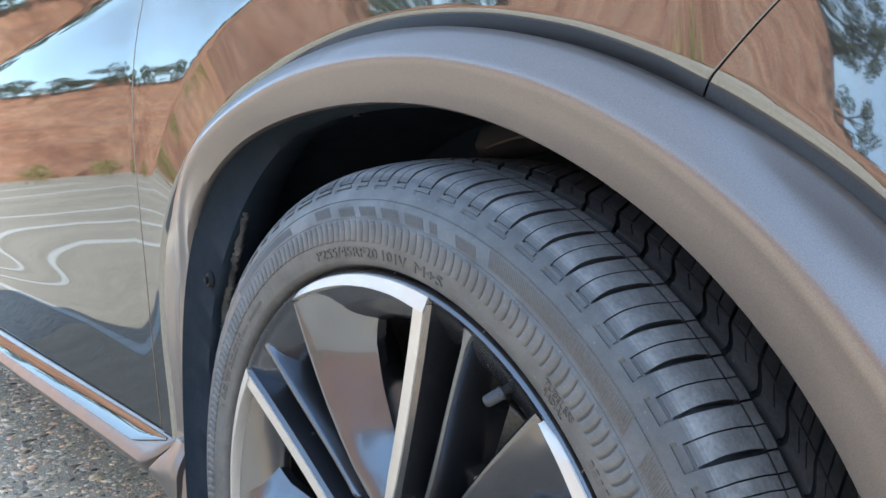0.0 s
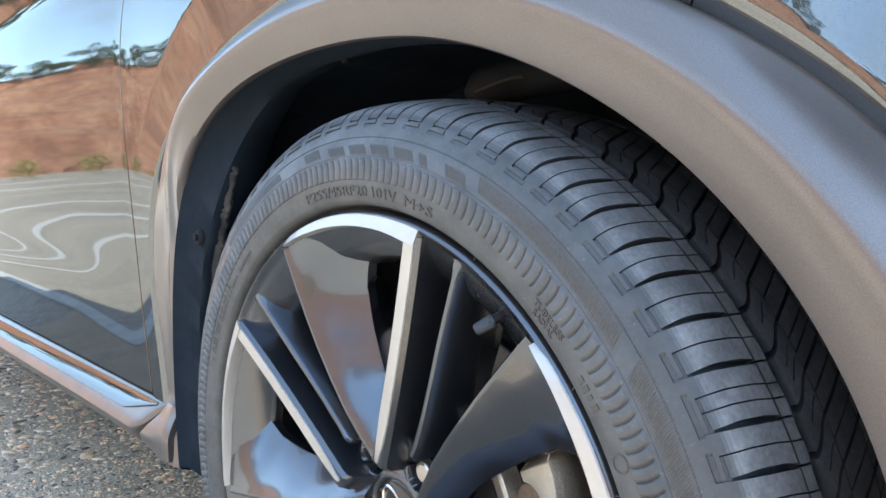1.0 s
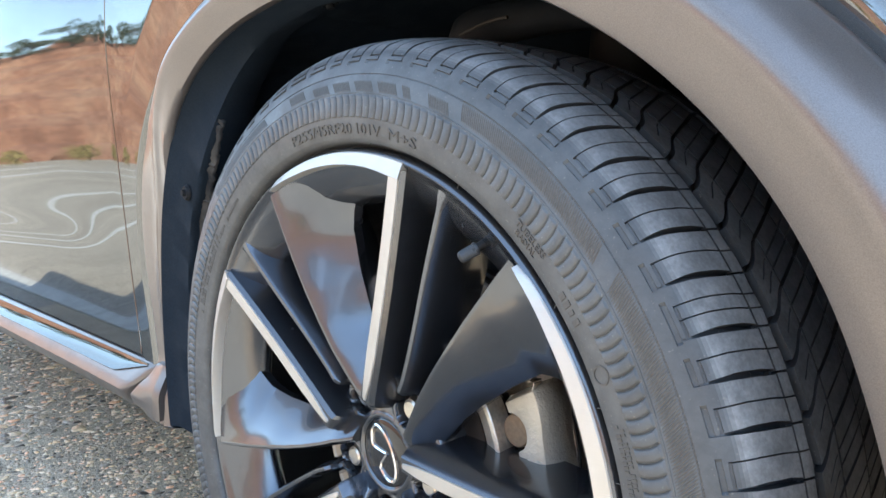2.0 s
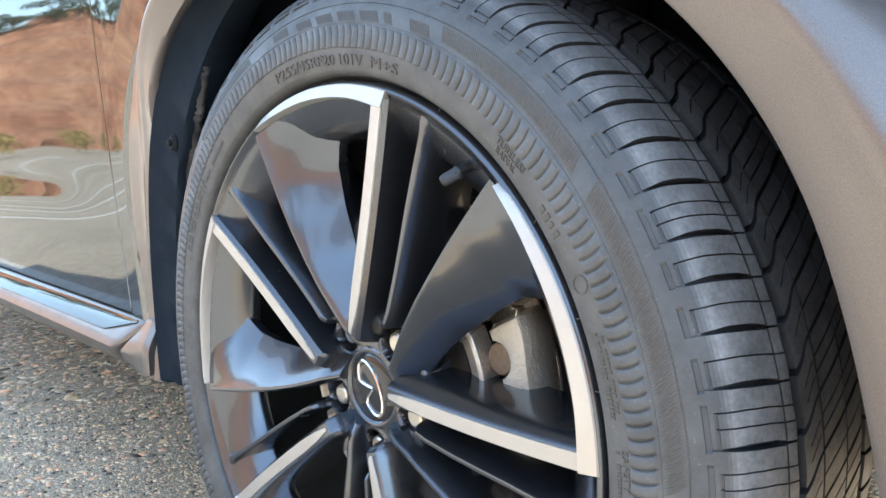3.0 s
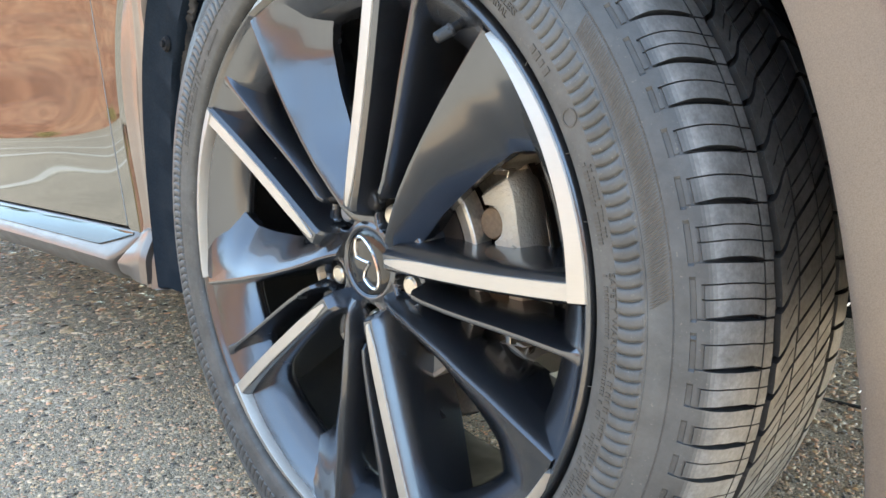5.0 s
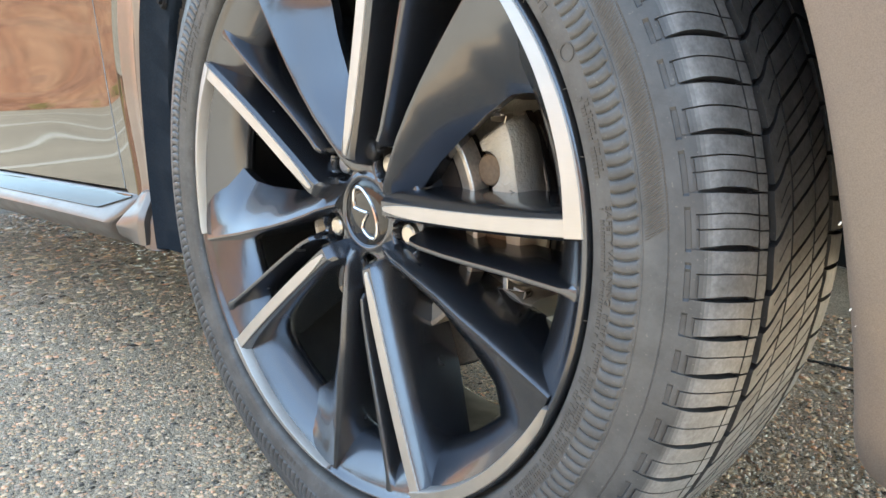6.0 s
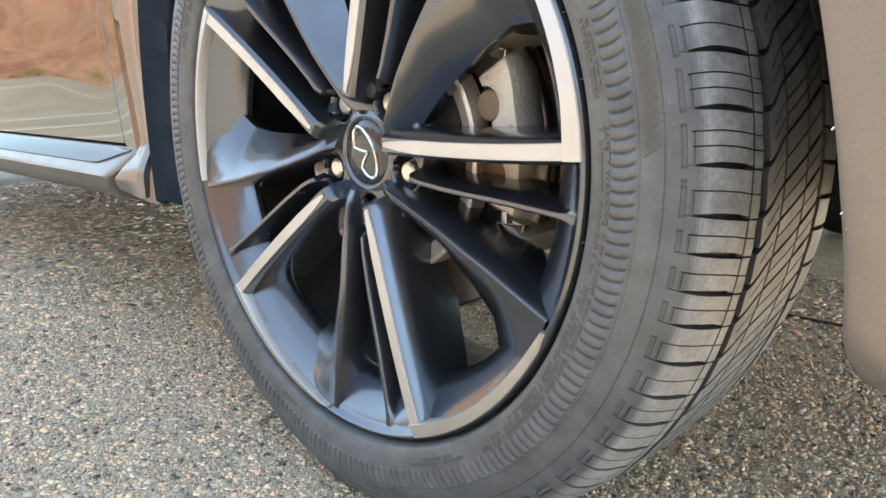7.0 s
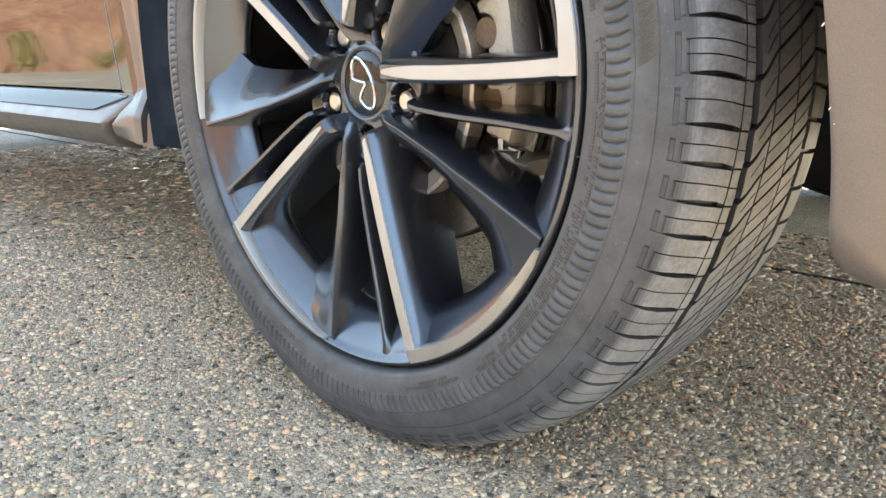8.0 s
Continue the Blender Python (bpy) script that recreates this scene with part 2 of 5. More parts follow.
def box_bm(bm, size, m=Matrix(), bevel=0.0, segs=2):
    r = bmesh.ops.create_cube(bm, size=1.0, matrix=m @ Matrix.Diagonal((*size, 1)))
    if bevel:
        es = {e for v in r["verts"] for e in v.link_edges}
        bmesh.ops.bevel(bm, geom=list(es), offset=bevel, segments=segs, affect="EDGES", profile=0.5)


def cyl_bm(bm, r1, r2, h, m=Matrix(), n=32):
    bmesh.ops.create_cone(bm, cap_ends=True, segments=n, radius1=r1, radius2=r2, depth=h, matrix=m)


AXLE_Z = 0.351
YAXIS = pose(0, 0, 0, 90, 0, 0)      # turns a Z cylinder along the axle, its top facing outwards (-Y)


# ---- the car: one thing that everything below hangs from ----
car = tagged(new("car"), "grey metallic crossover car with satin wheel arch trim, parked on asphalt", "car")


def flare_r(th):
    """Inner and outer radius of the wheel arch trim at the angle th (degrees, from the rear, upwards)."""
    a = [-18, -10.5, -5, 0, 5, 14, 30, 45, 60, 75, 90, 105, 117, 130, 140, 150, 158, 165, 172, 180, 190, 198]
    i = [.456, .4465, .436, .4298, .4248, .4228, .4275, .421, .411, .406, .405, .417, .437, .458, .470, .475, .475, .475, .476, .478, .484, .490]
    o = [.570, .552, .537, .525, .518, .505, .496, .489, .476, .464, .463, .472, .487, .520, .552, .586, .596, .584, .560, .542, .536, .536]
    return np.interp(th, a, i), np.interp(th, a, o)


def arch_smooth(th):
    """flare_r, rounded off over ten degrees."""
    k = np.linspace(-7, 7, 13)
    i, o = flare_r(np.asarray(th)[..., None] + k)
    return i.mean(-1), o.mean(-1)


def arch_y(th):
    """How far the trim steps inwards towards the front leg."""
    return 0.031 * smooth01((np.asarray(th) - 118) / 68)


# slope of the body side with height, summed up into its outline
SIDE_Z = np.linspace(0.20, 1.10, 181)
_slope = np.interp(SIDE_Z, [0.20, 0.33, 0.44, 0.55, 0.68, 0.76, 0.83, 0.90, 0.945, 0.960, 0.985, 1.1], [0.01, 0.010, -0.014, -0.032, -0.052, -0.052, 0.005, 0.10, 0.17, 0.14, -0.14, -0.14])
_hollow = 0.085 * np.exp(-((SIDE_Z - 0.503) / 0.030) ** 2) - 0.020 * np.exp(-((SIDE_Z - 0.60) / 0.035) ** 2) - 0.035 * np.exp(-((SIDE_Z - 0.430) / 0.030) ** 2)     # a pressed hollow
_k = np.exp(-np.linspace(-2, 2, 13) ** 2)
_slope = np.convolve(np.pad(_slope, 6, mode="edge"), _k / _k.sum(), mode="valid")
_hollow = np.convolve(np.pad(_hollow, 6, mode="edge"), _k / _k.sum(), mode="valid")
HOLLOW_Y = np.cumsum(_hollow) * (SIDE_Z[1] - SIDE_Z[0])
SIDE_Y = np.cumsum(_slope) * (SIDE_Z[1] - SIDE_Z[0])
SIDE_Y = SIDE_Y - np.interp(0.33, SIDE_Z, SIDE_Y) + 0.047


def arch_band(th, d):
    """A creased, slightly hollow band around the arch: how far it lies in at the distance d from the trim."""
    b = np.clip(d, 0, 0.085)
    lean = 0.012 + 0.073 * np.exp(-((th - 104) / 24) ** 2)
    return (0.085 * (0.085 ** 2 - b ** 2) / 0.085 + lean * (0.085 - b)) * smooth01((152 - th) / 26)


def body_y(x, z):
    """The outer skin: y of the body side at x, z."""
    x, z = np.asarray(x, float), np.asarray(z, float)
    y = np.interp(z, SIDE_Z, SIDE_Y)                                        # hollow low on the door, rounding in at the shoulder
    y = y + np.interp(z, SIDE_Z, HOLLOW_Y) * (0.12 + 0.95 * smooth01((-x - 0.60) / 0.34) + 0.3 * smooth01((-x - 0.95) / 0.6))   # the hollow fades towards the arch
    th = np.degrees(np.arctan2(z - AXLE_Z, x)) % 360
    th = np.where(th > 270, th - 360, th)
    _, ro = arch_smooth(th)
    d = np.hypot(x, z - AXLE_Z) - ro
    h = np.clip(0.0125 - d, 0, 0.02)
    roll = 0.75 * h ** 2 / (h + 0.002)                                      # chamfered edge
    roll = roll + arch_band(th, d)
    haunch = 0.032 * smooth01((x + 0.66) / 0.42) * smooth01((z - 0.34) / 0.25)
    y = y - haunch + roll - 0.007 * smooth01((x + 0.1) / 0.35)
    y = y + 0.46 * np.clip(z - 0.60, 0, 1) * smooth01((x - 0.27) / 0.18)
    return y + 0.28 * np.clip(x - 0.45, 0, 2) ** 1.7


def gap_x(z):
    """The shut line of the rear door."""
    return -0.630 + 0.35 * (np.asarray(z) - 0.70) ** 2 * np.where(np.asarray(z) > 0.70, 1.6, 0.75)


def fender_gap_z(x):
    """The joint between quarter panel and bumper."""
    return 0.7405 + (x - 0.286) * 1.165


def panel_grid(name, us, vs, f, mat, label, thick=0.02):
    """A curved panel with folded edges from f(u, v) -> (x, z)."""
    U, W = np.meshgrid(us, vs, indexing="ij")
    X, Z = f(U, W)
    Y = body_y(X, Z)
    nu, nv = X.shape
    front = np.stack([X, Y, Z], -1)
    # the folded rim: the edge rolls back into the joint
    ring = [(i, 0) for i in range(nu)] + [(nu - 1, j) for j in range(1, nv)] + [(i, nv - 1) for i in range(nu - 2, -1, -1)] + [(0, j) for j in range(nv - 2, 0, -1)]
    verts = list(front.reshape(-1, 3))
    faces = [tuple(q) for q in grid_faces(nu, nv)]
    base = [i * nv + j for i, j in ring]
    cx, cz = X.mean(), Z.mean()
    prev = base
    for dy, dn in ((0.0004, 0.0004), (0.0015, 0.0006), (thick, 0.0006)):
        cur = []
        for (i, j) in ring:
            p = front[i, j]
            n = np.array([p[0] - cx, 0, p[2] - cz])
            ui = np.sign(i - 0.5 * (nu - 1)) if i in (0, nu - 1) else 0
            vj = np.sign(j - 0.5 * (nv - 1)) if j in (0, nv - 1) else 0
            i2, j2 = min(max(i - int(ui), 0), nu - 1), min(max(j - int(vj), 0), nv - 1)
            n = p - front[i2, j2]
            n[1] = 0
            n = n / (np.linalg.norm(n) + 1e-9)
            cur.append(len(verts))
            verts.append(p + n * dn + np.array([0, dy, 0]))
        for a in range(len(ring)):
            b = (a + 1) % len(ring)
            faces.append((prev[a], prev[b], cur[b], cur[a]))
        prev = cur
    return link(name, verts, faces, mat, car, label, sharp=50)


# rear door: from the shut line forwards
panel_grid("rear_door", np.linspace(0, 1, 90) ** 1.5, np.linspace(0.334, 1.15, 134),
           lambda u, w: (gap_x(w) - 0.0024 - 1.10 * u, w), PAINT, "grey metallic rear door, gloss paint")
panel_grid("front_door", np.linspace(0, 1, 30), np.linspace(0.334, 1.09, 46),
           lambda u, w: (-1.718 + 0.0 * w - 1.05 * u, w), PAINT, "grey metallic front door")
panel_grid("front_fender", np.linspace(0, 1, 20), np.linspace(0.334, 0.95, 30),
           lambda u, w: (-2.775 - 0.85 * u, w), PAINT, "grey metallic front fender")


# quarter panel: strip between shut line and arch, over the arch, as far as the bumper joint
def quarter(u, w):
    th = 53.95 + (186.5 - 53.95) * u
    _, ro = arch_smooth(th)
    c, s = np.cos(np.radians(th)), np.sin(np.radians(th))
    x0, z0 = (ro - 0.003) * c, AXLE_Z + (ro - 0.003) * s
    ztop = 0.985
    zl = np.interp(th, [52, 128, 186.5], [ztop, ztop, 0.3345])
    xl = np.where(th < 128, np.interp(th, [53.95, 61, 128], [0.496, 0.39, -0.575]), gap_x(zl) + 0.0025)
    xl = np.where(th >= 128, gap_x(zl) + 0.0025, xl)
    return x0 + (xl - x0) * w, z0 + (zl - z0) * w


panel_grid("quarter_panel", np.linspace(0, 1, 150), np.linspace(0, 1, 60) ** 1.2, quarter, PAINT, "grey metallic quarter panel around the wheel arch")


def bumper(u, w):
    th = 53.70 - (53.70 + 14) * u
    _, ro = arch_smooth(th)
    c, s = np.cos(np.radians(th)), np.sin(np.radians(th))
    x0, z0 = (ro - 0.003) * c, AXLE_Z + (ro - 0.003) * s
    x1, z1 = 0.498 + 0.502 * np.clip(u * 2.2, 0, 1), 0.99 - 0.72 * np.clip((u - 0.25) / 0.75, 0, 1)
    return x0 + (x1 - x0) * w, z0 + (z1 - z0) * w


panel_grid("rear_bumper", np.linspace(0, 1, 90), np.linspace(0, 1, 50) ** 1.2, bumper, PAINT, "grey metallic bumper corner beside the arch")


def strip(name, pts, width, mat, label):
    """A thin flat dark band set behind a joint."""
    P = np.array(pts)
    T = np.gradient(P, axis=0)
    N = np.stack([-T[:, 2], 0 * T[:, 0], T[:, 0]], -1)
    N /= np.linalg.norm(N, axis=1)[:, None] + 1e-9
    rings = [[p - n * width / 2, p + n * width / 2, p + n * width / 2 + (0, 0.004, 0), p - n * width / 2 + (0, 0.004, 0)] for p, n in zip(P, N)]
    return loft(name, rings, mat, car, label)


zz = np.linspace(0.33, 0.985, 60)
strip("door_seal", np.stack([gap_x(zz), body_y(gap_x(zz), zz) + 0.010, zz], -1), 0.016, GAP, "black rubber door seal")
xx = np.linspace(0.286, 0.498, 20)
strip("joint_seal", np.stack([xx, body_y(xx, fender_gap_z(xx)) + 0.012, fender_gap_z(xx)], -1), 0.016, GAP, "dark joint strip")


def low_edge(z):
    """Rounds the lower end of the trim off to a level edge."""
    return 0.2510 + 0.013 * math.log(1 + math.exp((z - 0.2510) / 0.013))


# wheel arch trim, in two pieces that meet at the bumper joint
def flare_piece(name, t0, t1, label):
    rings = []
    for th in np.linspace(t0, t1, int(abs(t1 - t0) * 1.2) + 8):
        ri, ro = arch_smooth(th)
        c, s = math.cos(radians(th)), math.sin(radians(th))
        yo = float(arch_y(th))
        bx, bz = ro * c, AXLE_Z + ro * s
        yb = float(body_y(bx, bz)) - 0.0006 - float(arch_band(th, 0.0))
        yb = min(yb, 0.03 + yo)
        ri = float(ri) + 0.030 * (max(0.0, -th - 9.0) / 7.0) ** 2      # the lower corner turns back
        w = ro - ri
        m = float(smooth01((th - 126) / 34))                             # the leg is flush with the body and rounded
        swell = 0.019 * float(smooth01((0.345 - (AXLE_Z + ri * s)) / 0.055)) if th > 150 else 0.0       # the foot bulges like the sill
        yb -= swell
        crest = (1 - m) * (-0.019 + yo) + m * (yb - 0.005)
        lip = (1 - m) * yo + m * (crest + 0.017)
        k = float(np.interp(th, [10, 60, 110, 150], [0.60, 0.60, 0.56, 0.48]))      # where the crest runs across the trim
        prof = [(ri + 0.003, 0.007 + lip), (ri + 0.0005, 0.003 + lip), (ri, -0.001 + lip), (ri + 0.0012 + 0.003 * m, -0.0045 + lip - 0.0035 * m), (ri + 0.005 + 0.007 * m, -0.0065 + lip - 0.0065 * m),
                (ri + 0.55 * k * w, crest + 0.0060 - 0.0048 * m)]
        prof += [(ri + (k + t) * w, crest + h) for t, h in ((-0.11, 0.0022), (-0.055, 0.0006), (0.0, 0.0), (0.05, 0.0007), (0.10, 0.0024))]         # rounded crest
        prof += [(ri + (0.50 * k + 0.50) * w, crest + 0.30 * (yb - 0.004 - crest) + 0.002), (ri + (0.18 * k + 0.80) * w, crest + 0.56 * (yb - 0.004 - crest)), (ri + 0.955 * w, yb - 0.0065 + 0.002 * m),
                (ri + 0.985 * w, yb - 0.0045), (ri + 0.997 * w, yb - 0.001), (ri + 0.998 * w, yb + 0.02), (ri + 0.5 * w, 0.02 + yo)]
        rings.append([(r * c, y, max(AXLE_Z + r * s, 0.250 - 0.11 * (r * c + 0.45)) if th > 150 else low_edge(AXLE_Z + r * s)) for r, y in prof])
    return loft(name, rings, FLARE, car, label, sharp=40)


arch_trim = flare_piece("arch_trim", -16.5, 194.5, "satin grey wheel arch trim with a chipped edge")


# the foot of the trim: it widens forwards to an S-shaped joint with the sill
def foot_edge(z):
    return np.interp(z, [0.25, 0.268, 0.285, 0.300, 0.318, 0.338], [-0.586, -0.583, -0.576, -0.561, -0.543, -0.532])


rings = []
for z in np.concatenate([np.linspace(0.3365, 0.3330, 4), np.linspace(0.328, 0.262, 18)]):
    xe = float(foot_edge(z))
    ys = float(np.interp(z, [0.255, 0.262, 0.270, 0.284, 0.300, 0.318, 0.333, 0.3365], [0.040, 0.031, 0.0235, 0.0175, 0.0240, 0.036, 0.044, 0.052]))
    ring = [(xe + 0.004, 0.085, z), (xe + 0.0010, ys + 0.012, z), (xe, ys + 0.004, z), (xe + 0.0016, ys + 0.0008, z), (xe + 0.005, ys, z)]
    for q in np.linspace(0.12, 1, 9):
        x = xe + (-0.500 - xe) * q
        yt = 0.0405 - 0.019 * float(smooth01((0.345 - z) / 0.055))
        ring.append((x, ys + (yt - ys) * float(smooth01(q)), z if z > 0.266 else max(z, 0.2525 - 0.11 * (x + 0.45))))
    ring += [(-0.490, yt + 0.004, z), (-0.490, 0.085, z)]
    rings.append(ring)
loft("trim_foot", rings, FLARE, arch_trim, "satin grey foot of the trim beside the sill", sharp=50)

# wheel arch liner: felt tunnel, its inner wall, push pins
rings = []
for th in np.linspace(-9.5, 197, 116):
    ri, _ = arch_smooth(th)
    yo = float(arch_y(th))
    wob = 0.004 * math.sin(th * 0.55) + 0.003 * math.sin(th * 1.7)
    c, s = math.cos(radians(th)), math.sin(radians(th))
    fl = 0.070 * float(smooth01((th - 112) / 34))
    prof = [(ri + 0.0012, 0.0035 + yo), (ri + 0.003 - 0.25 * fl, 0.012 * fl / 0.07 + 0.03 * (1 - fl / 0.07) + yo), (ri - 0.90 * fl, 0.014 * fl / 0.07 + 0.04 * (1 - fl / 0.07) + 0.9 * yo), (ri + 0.004 - fl + 0.3 * wob, 0.020 * fl / 0.07 + 0.05 * (1 - fl / 0.07) + 0.9 * yo),
            (ri + 0.010 - 0.85 * fl + 0.3 * wob, 0.075 + 0.5 * yo), (ri + 0.030 + wob, 0.10), (ri + 0.030 + wob, 0.22), (ri + 0.02, 0.30), (ri + 0.06, 0.30), (ri + 0.016, 0.036 + yo)]
    rings.append([(r * c, y, max(AXLE_Z + r * s, 0.2575) if th > 150 else AXLE_Z + r * s) for r, y in prof])
liner = loft("wheel_arch_liner", rings, LINER, car, "black felt wheel arch liner, dusty", sharp=60)
bm = bmesh.new()
bmesh.ops.create_circle(bm, cap_ends=True, segments=64, radius=0.50, matrix=pose(0, 0.30, AXLE_Z + 0.02) @ YAXIS)
bmesh.ops.solidify(bm, geom=list(bm.faces), thickness=0.01)
bmesh.ops.bisect_plane(bm, geom=[*bm.verts, *bm.edges, *bm.faces], plane_co=(0, 0, 0.30), plane_no=(0, 0, -1), clear_outer=True)
part("inner_wheelhouse", bm, LINER, car, "black inner wall of the wheelhouse")


# the folded, dusty edge of the felt
rings = []
for th in np.linspace(132, 181, 120):
    ri = float(arch_smooth(th)[0])
    c, s = math.cos(radians(th)), math.sin(radians(th))
    n1, n2 = noise.noise(Vector((th * 0.9, 3, 0))), noise.noise(Vector((th * 2.3, 8, 0)))
    yo, fl = float(arch_y(th)), 0.070 * float(smooth01((th - 112) / 34))
    yc, w, up = 0.030 + yo + 0.0022 * n1, 0.0026 + 0.0014 * n2, 0.0045 + 0.0025 * n1
    re = ri - 0.985 * fl + 0.004
    rings.append([(r * c, y, AXLE_Z + r * s) for r, y in ((re + 0.004, yc - 3 * w), (re - up, yc - 0.8 * w), (re - up - 0.001 * n2, yc + 0.5 * w), (re + 0.004, yc + 2.5 * w))])
loft("felt_edge", rings, FOLD, liner, "folded dusty felt edge", sharp=60)


def push_pin(th, r, y, facing):
    """A round pin pressed into the liner; it faces outwards, or down towards the tyre."""
    bm = bmesh.new()
    cyl_bm(bm, 0.0100, 0.0075, 0.0035, n=24)
    cyl_bm(bm, 0.0046, 0.0036, 0.0045, pose(0, 0, 0.003), n=16)
    bm.transform(pose(0, 0, AXLE_Z, 0, -th, 0) @ (pose(r, y, 0) @ YAXIS if facing else pose(r, y, 0, 0, -90, 0)))
    part("push_pin", bm, BLACK, liner, "black plastic push pin")


push_pin(147.5, 0.425, 0.021, True)
push_pin(178.0, 0.392, 0.041, True)
push_pin(104.0, 0.425, 0.060, False)
push_pin(72.0, 0.420, 0.060, False)

# sill below the doors: satin rocker with a gloss insert
sill_len = [0.0, 0.004, 0.012, 0.03, 0.06, 0.12, 0.3, 0.7, 1.4, 2.02]       # metres forwards from the end


def sill_ring(d):
    bow = 0.010 * smooth01((d - 0.02) / 1.0)
    p = [(0.075, 0.330), (0.052, 0.3305), (0.0465, 0.328), (0.040, 0.318), (0.027, 0.300), (0.0215, 0.292), (0.018, 0.284), (0.026, 0.268), (0.044, 0.250), (0.075, 0.238), (0.12, 0.236), (0.12, 0.33)]
    end = lambda z: float(np.interp(z, [0.236, 0.252, 0.268, 0.285, 0.300, 0.318, 0.331], [-0.640, -0.628, -0.612, -0.594, -0.574, -0.552, -0.540]))
    tuck = 0.006 * max(0.0, 1 - d / 0.008)
    return [(end(z) * max(0.0, 1 - d / 0.3) + (-0.60) * min(1.0, d / 0.3) - d, y - bow + tuck, z) for y, z in p]


sill = loft("sill", [sill_ring(d) for d in sill_len], FLARE, car, "satin grey sill under the doors", sharp=50)
# gloss insert on the slope of the sill, its rear end cut to a point
rings = []
for x in [-0.566, -0.580, -0.60, -0.625, -0.65, -0.66, -0.70, -0.8, -1.0, -1.4, -2.0, -2.6]:
    d = 0.010 * smooth01((-x - 0.6) / 1.0)
    low = np.interp(-x, [0.566, 0.648, 0.664], [0.3215, 0.3035, 0.3005])
    f = lambda z: np.interp(z, [0.300, 0.318, 0.328], [0.027, 0.040, 0.0465]) - d
    ring = [(x, f(z) - e, z + e * 0.7) for z, e in ((0.3265, -0.001), (0.3255, 0.0022), (0.3255 * 0.7 + low * 0.3, 0.0013), (0.3255 * 0.3 + low * 0.7, 0.0016), (low + 0.001, 0.0024), (low, -0.001))]
    rings.append(ring + [(x, f(0.31) + 0.006, 0.312)])
loft("gloss_insert", rings, PAINT, sill, "glossy grey insert in the sill", sharp=60)

# closed hull behind the panels: floor, far side, roof; it shades the ground as the car does
prof = [(-3.70, 0.30), (-3.72, 0.62), (-3.45, 0.86), (-2.55, 1.02), (-1.75, 1.52), (-1.0, 1.66), (-0.2, 1.66), (0.62, 1.60), (0.86, 1.38), (1.09, 1.05), (1.13, 0.85), (1.13, 0.57), (1.03, 0.495), (0.6, 0.44), (-0.26, 0.33), (-0.42, 0.205), (-2.9, 0.205), (-3.3, 0.25)]
rings = []
for y, tuck in ((0.315, 1.0), (0.325, 1.0), (0.9, 1.0), (1.60, 1.0), (1.80, 0.94)):
    rings.append([(x if tuck == 1.0 else -1.3 + (x + 1.3) * 0.97, y, z if z < 1.0 else 1.0 + (z - 1.0) * (0.93 if y in (0.315, 1.80) else 1.0)) for x, z in prof])
loft("body_shell", rings, PAINT, car, "grey metallic body shell", sharp=30)
# lower side and shoulder between the near panels and the shell
for nm, x0, x1 in (("inner_sill", -2.75, -0.50), ("side_structure", -3.62, -0.53)):
    z0, z1 = (0.25, 0.33) if nm == "inner_sill" else (0.335, 0.985)
    bm = bmesh.new()
    box_bm(bm, (x1 - x0, 0.22, z1 - z0), pose((x0 + x1) / 2, 0.21, (z0 + z1) / 2), 0.01)
    part(nm, bm, BLACK, car, "black inner structure")
bm = bmesh.new()
box_bm(bm, (1.5, 0.255, 0.03), pose(-0.05, 0.185, 0.995), 0.012)
part("shoulder", bm, PAINT, car, "grey metallic shoulder above the arch")
bm = bmesh.new()
box_bm(bm, (0.38, 0.14, 0.50), pose(0.78, 0.24, 0.73), 0.02)
part("bumper_core", bm, BLACK, car, "black inner structure of the bumper")
# cross beam under the rear
bm = bmesh.new()
box_bm(bm, (0.14, 0.55, 0.09), pose(-0.06, 0.62, 0.240), 0.02, 2)
part("cross_beam", bm, BLACK, car, "dark rear suspension cross beam")
# stone chip on the edge of the trim
for px_, pz_, sc_ in ((0.4262, 0.388, 0.7), (0.434, 0.345, 0.5), (0.437, 0.337, 0.25)):
    bm = bmesh.new()
    bmesh.ops.create_icosphere(bm, subdivisions=2, radius=1.0)
    for v in bm.verts:
        v.co *= 1 + 0.35 * noise.noise(v.co * 2.1 + Vector((px_ * 99, 0, 0)))
    bm.transform(pose(px_, -0.0085, pz_, 0, 30, 0) @ Matrix.Diagonal((0.0008 * sc_, 0.0006, 0.0020 * sc_, 1)))
    part("paint_chip", bm, Mat("bare_primer", (0.7, 0.69, 0.66), 0.7).m, bpy.data.objects["arch_trim"], "pale stone chip")
revolve("far_wheel", [(0.0, 1.62), (0.20, 1.60), (0.235, 1.585), (0.262, 1.575), (0.30, 1.568), (0.335, 1.575), (0.356, 1.60), (0.366, 1.66), (0.366, 1.73), (0.352, 1.79), (0.30, 1.81), (0.0, 1.80)], BLACK, car, "dark far-side rear wheel", n=72, cz=AXLE_Z + 0.014)


# ---- alloy wheel ----
def face_y(r, y_rim, y_hub):
    return y_rim + (y_hub - y_rim) * np.clip((0.262 - r) / 0.20, 0, 1)


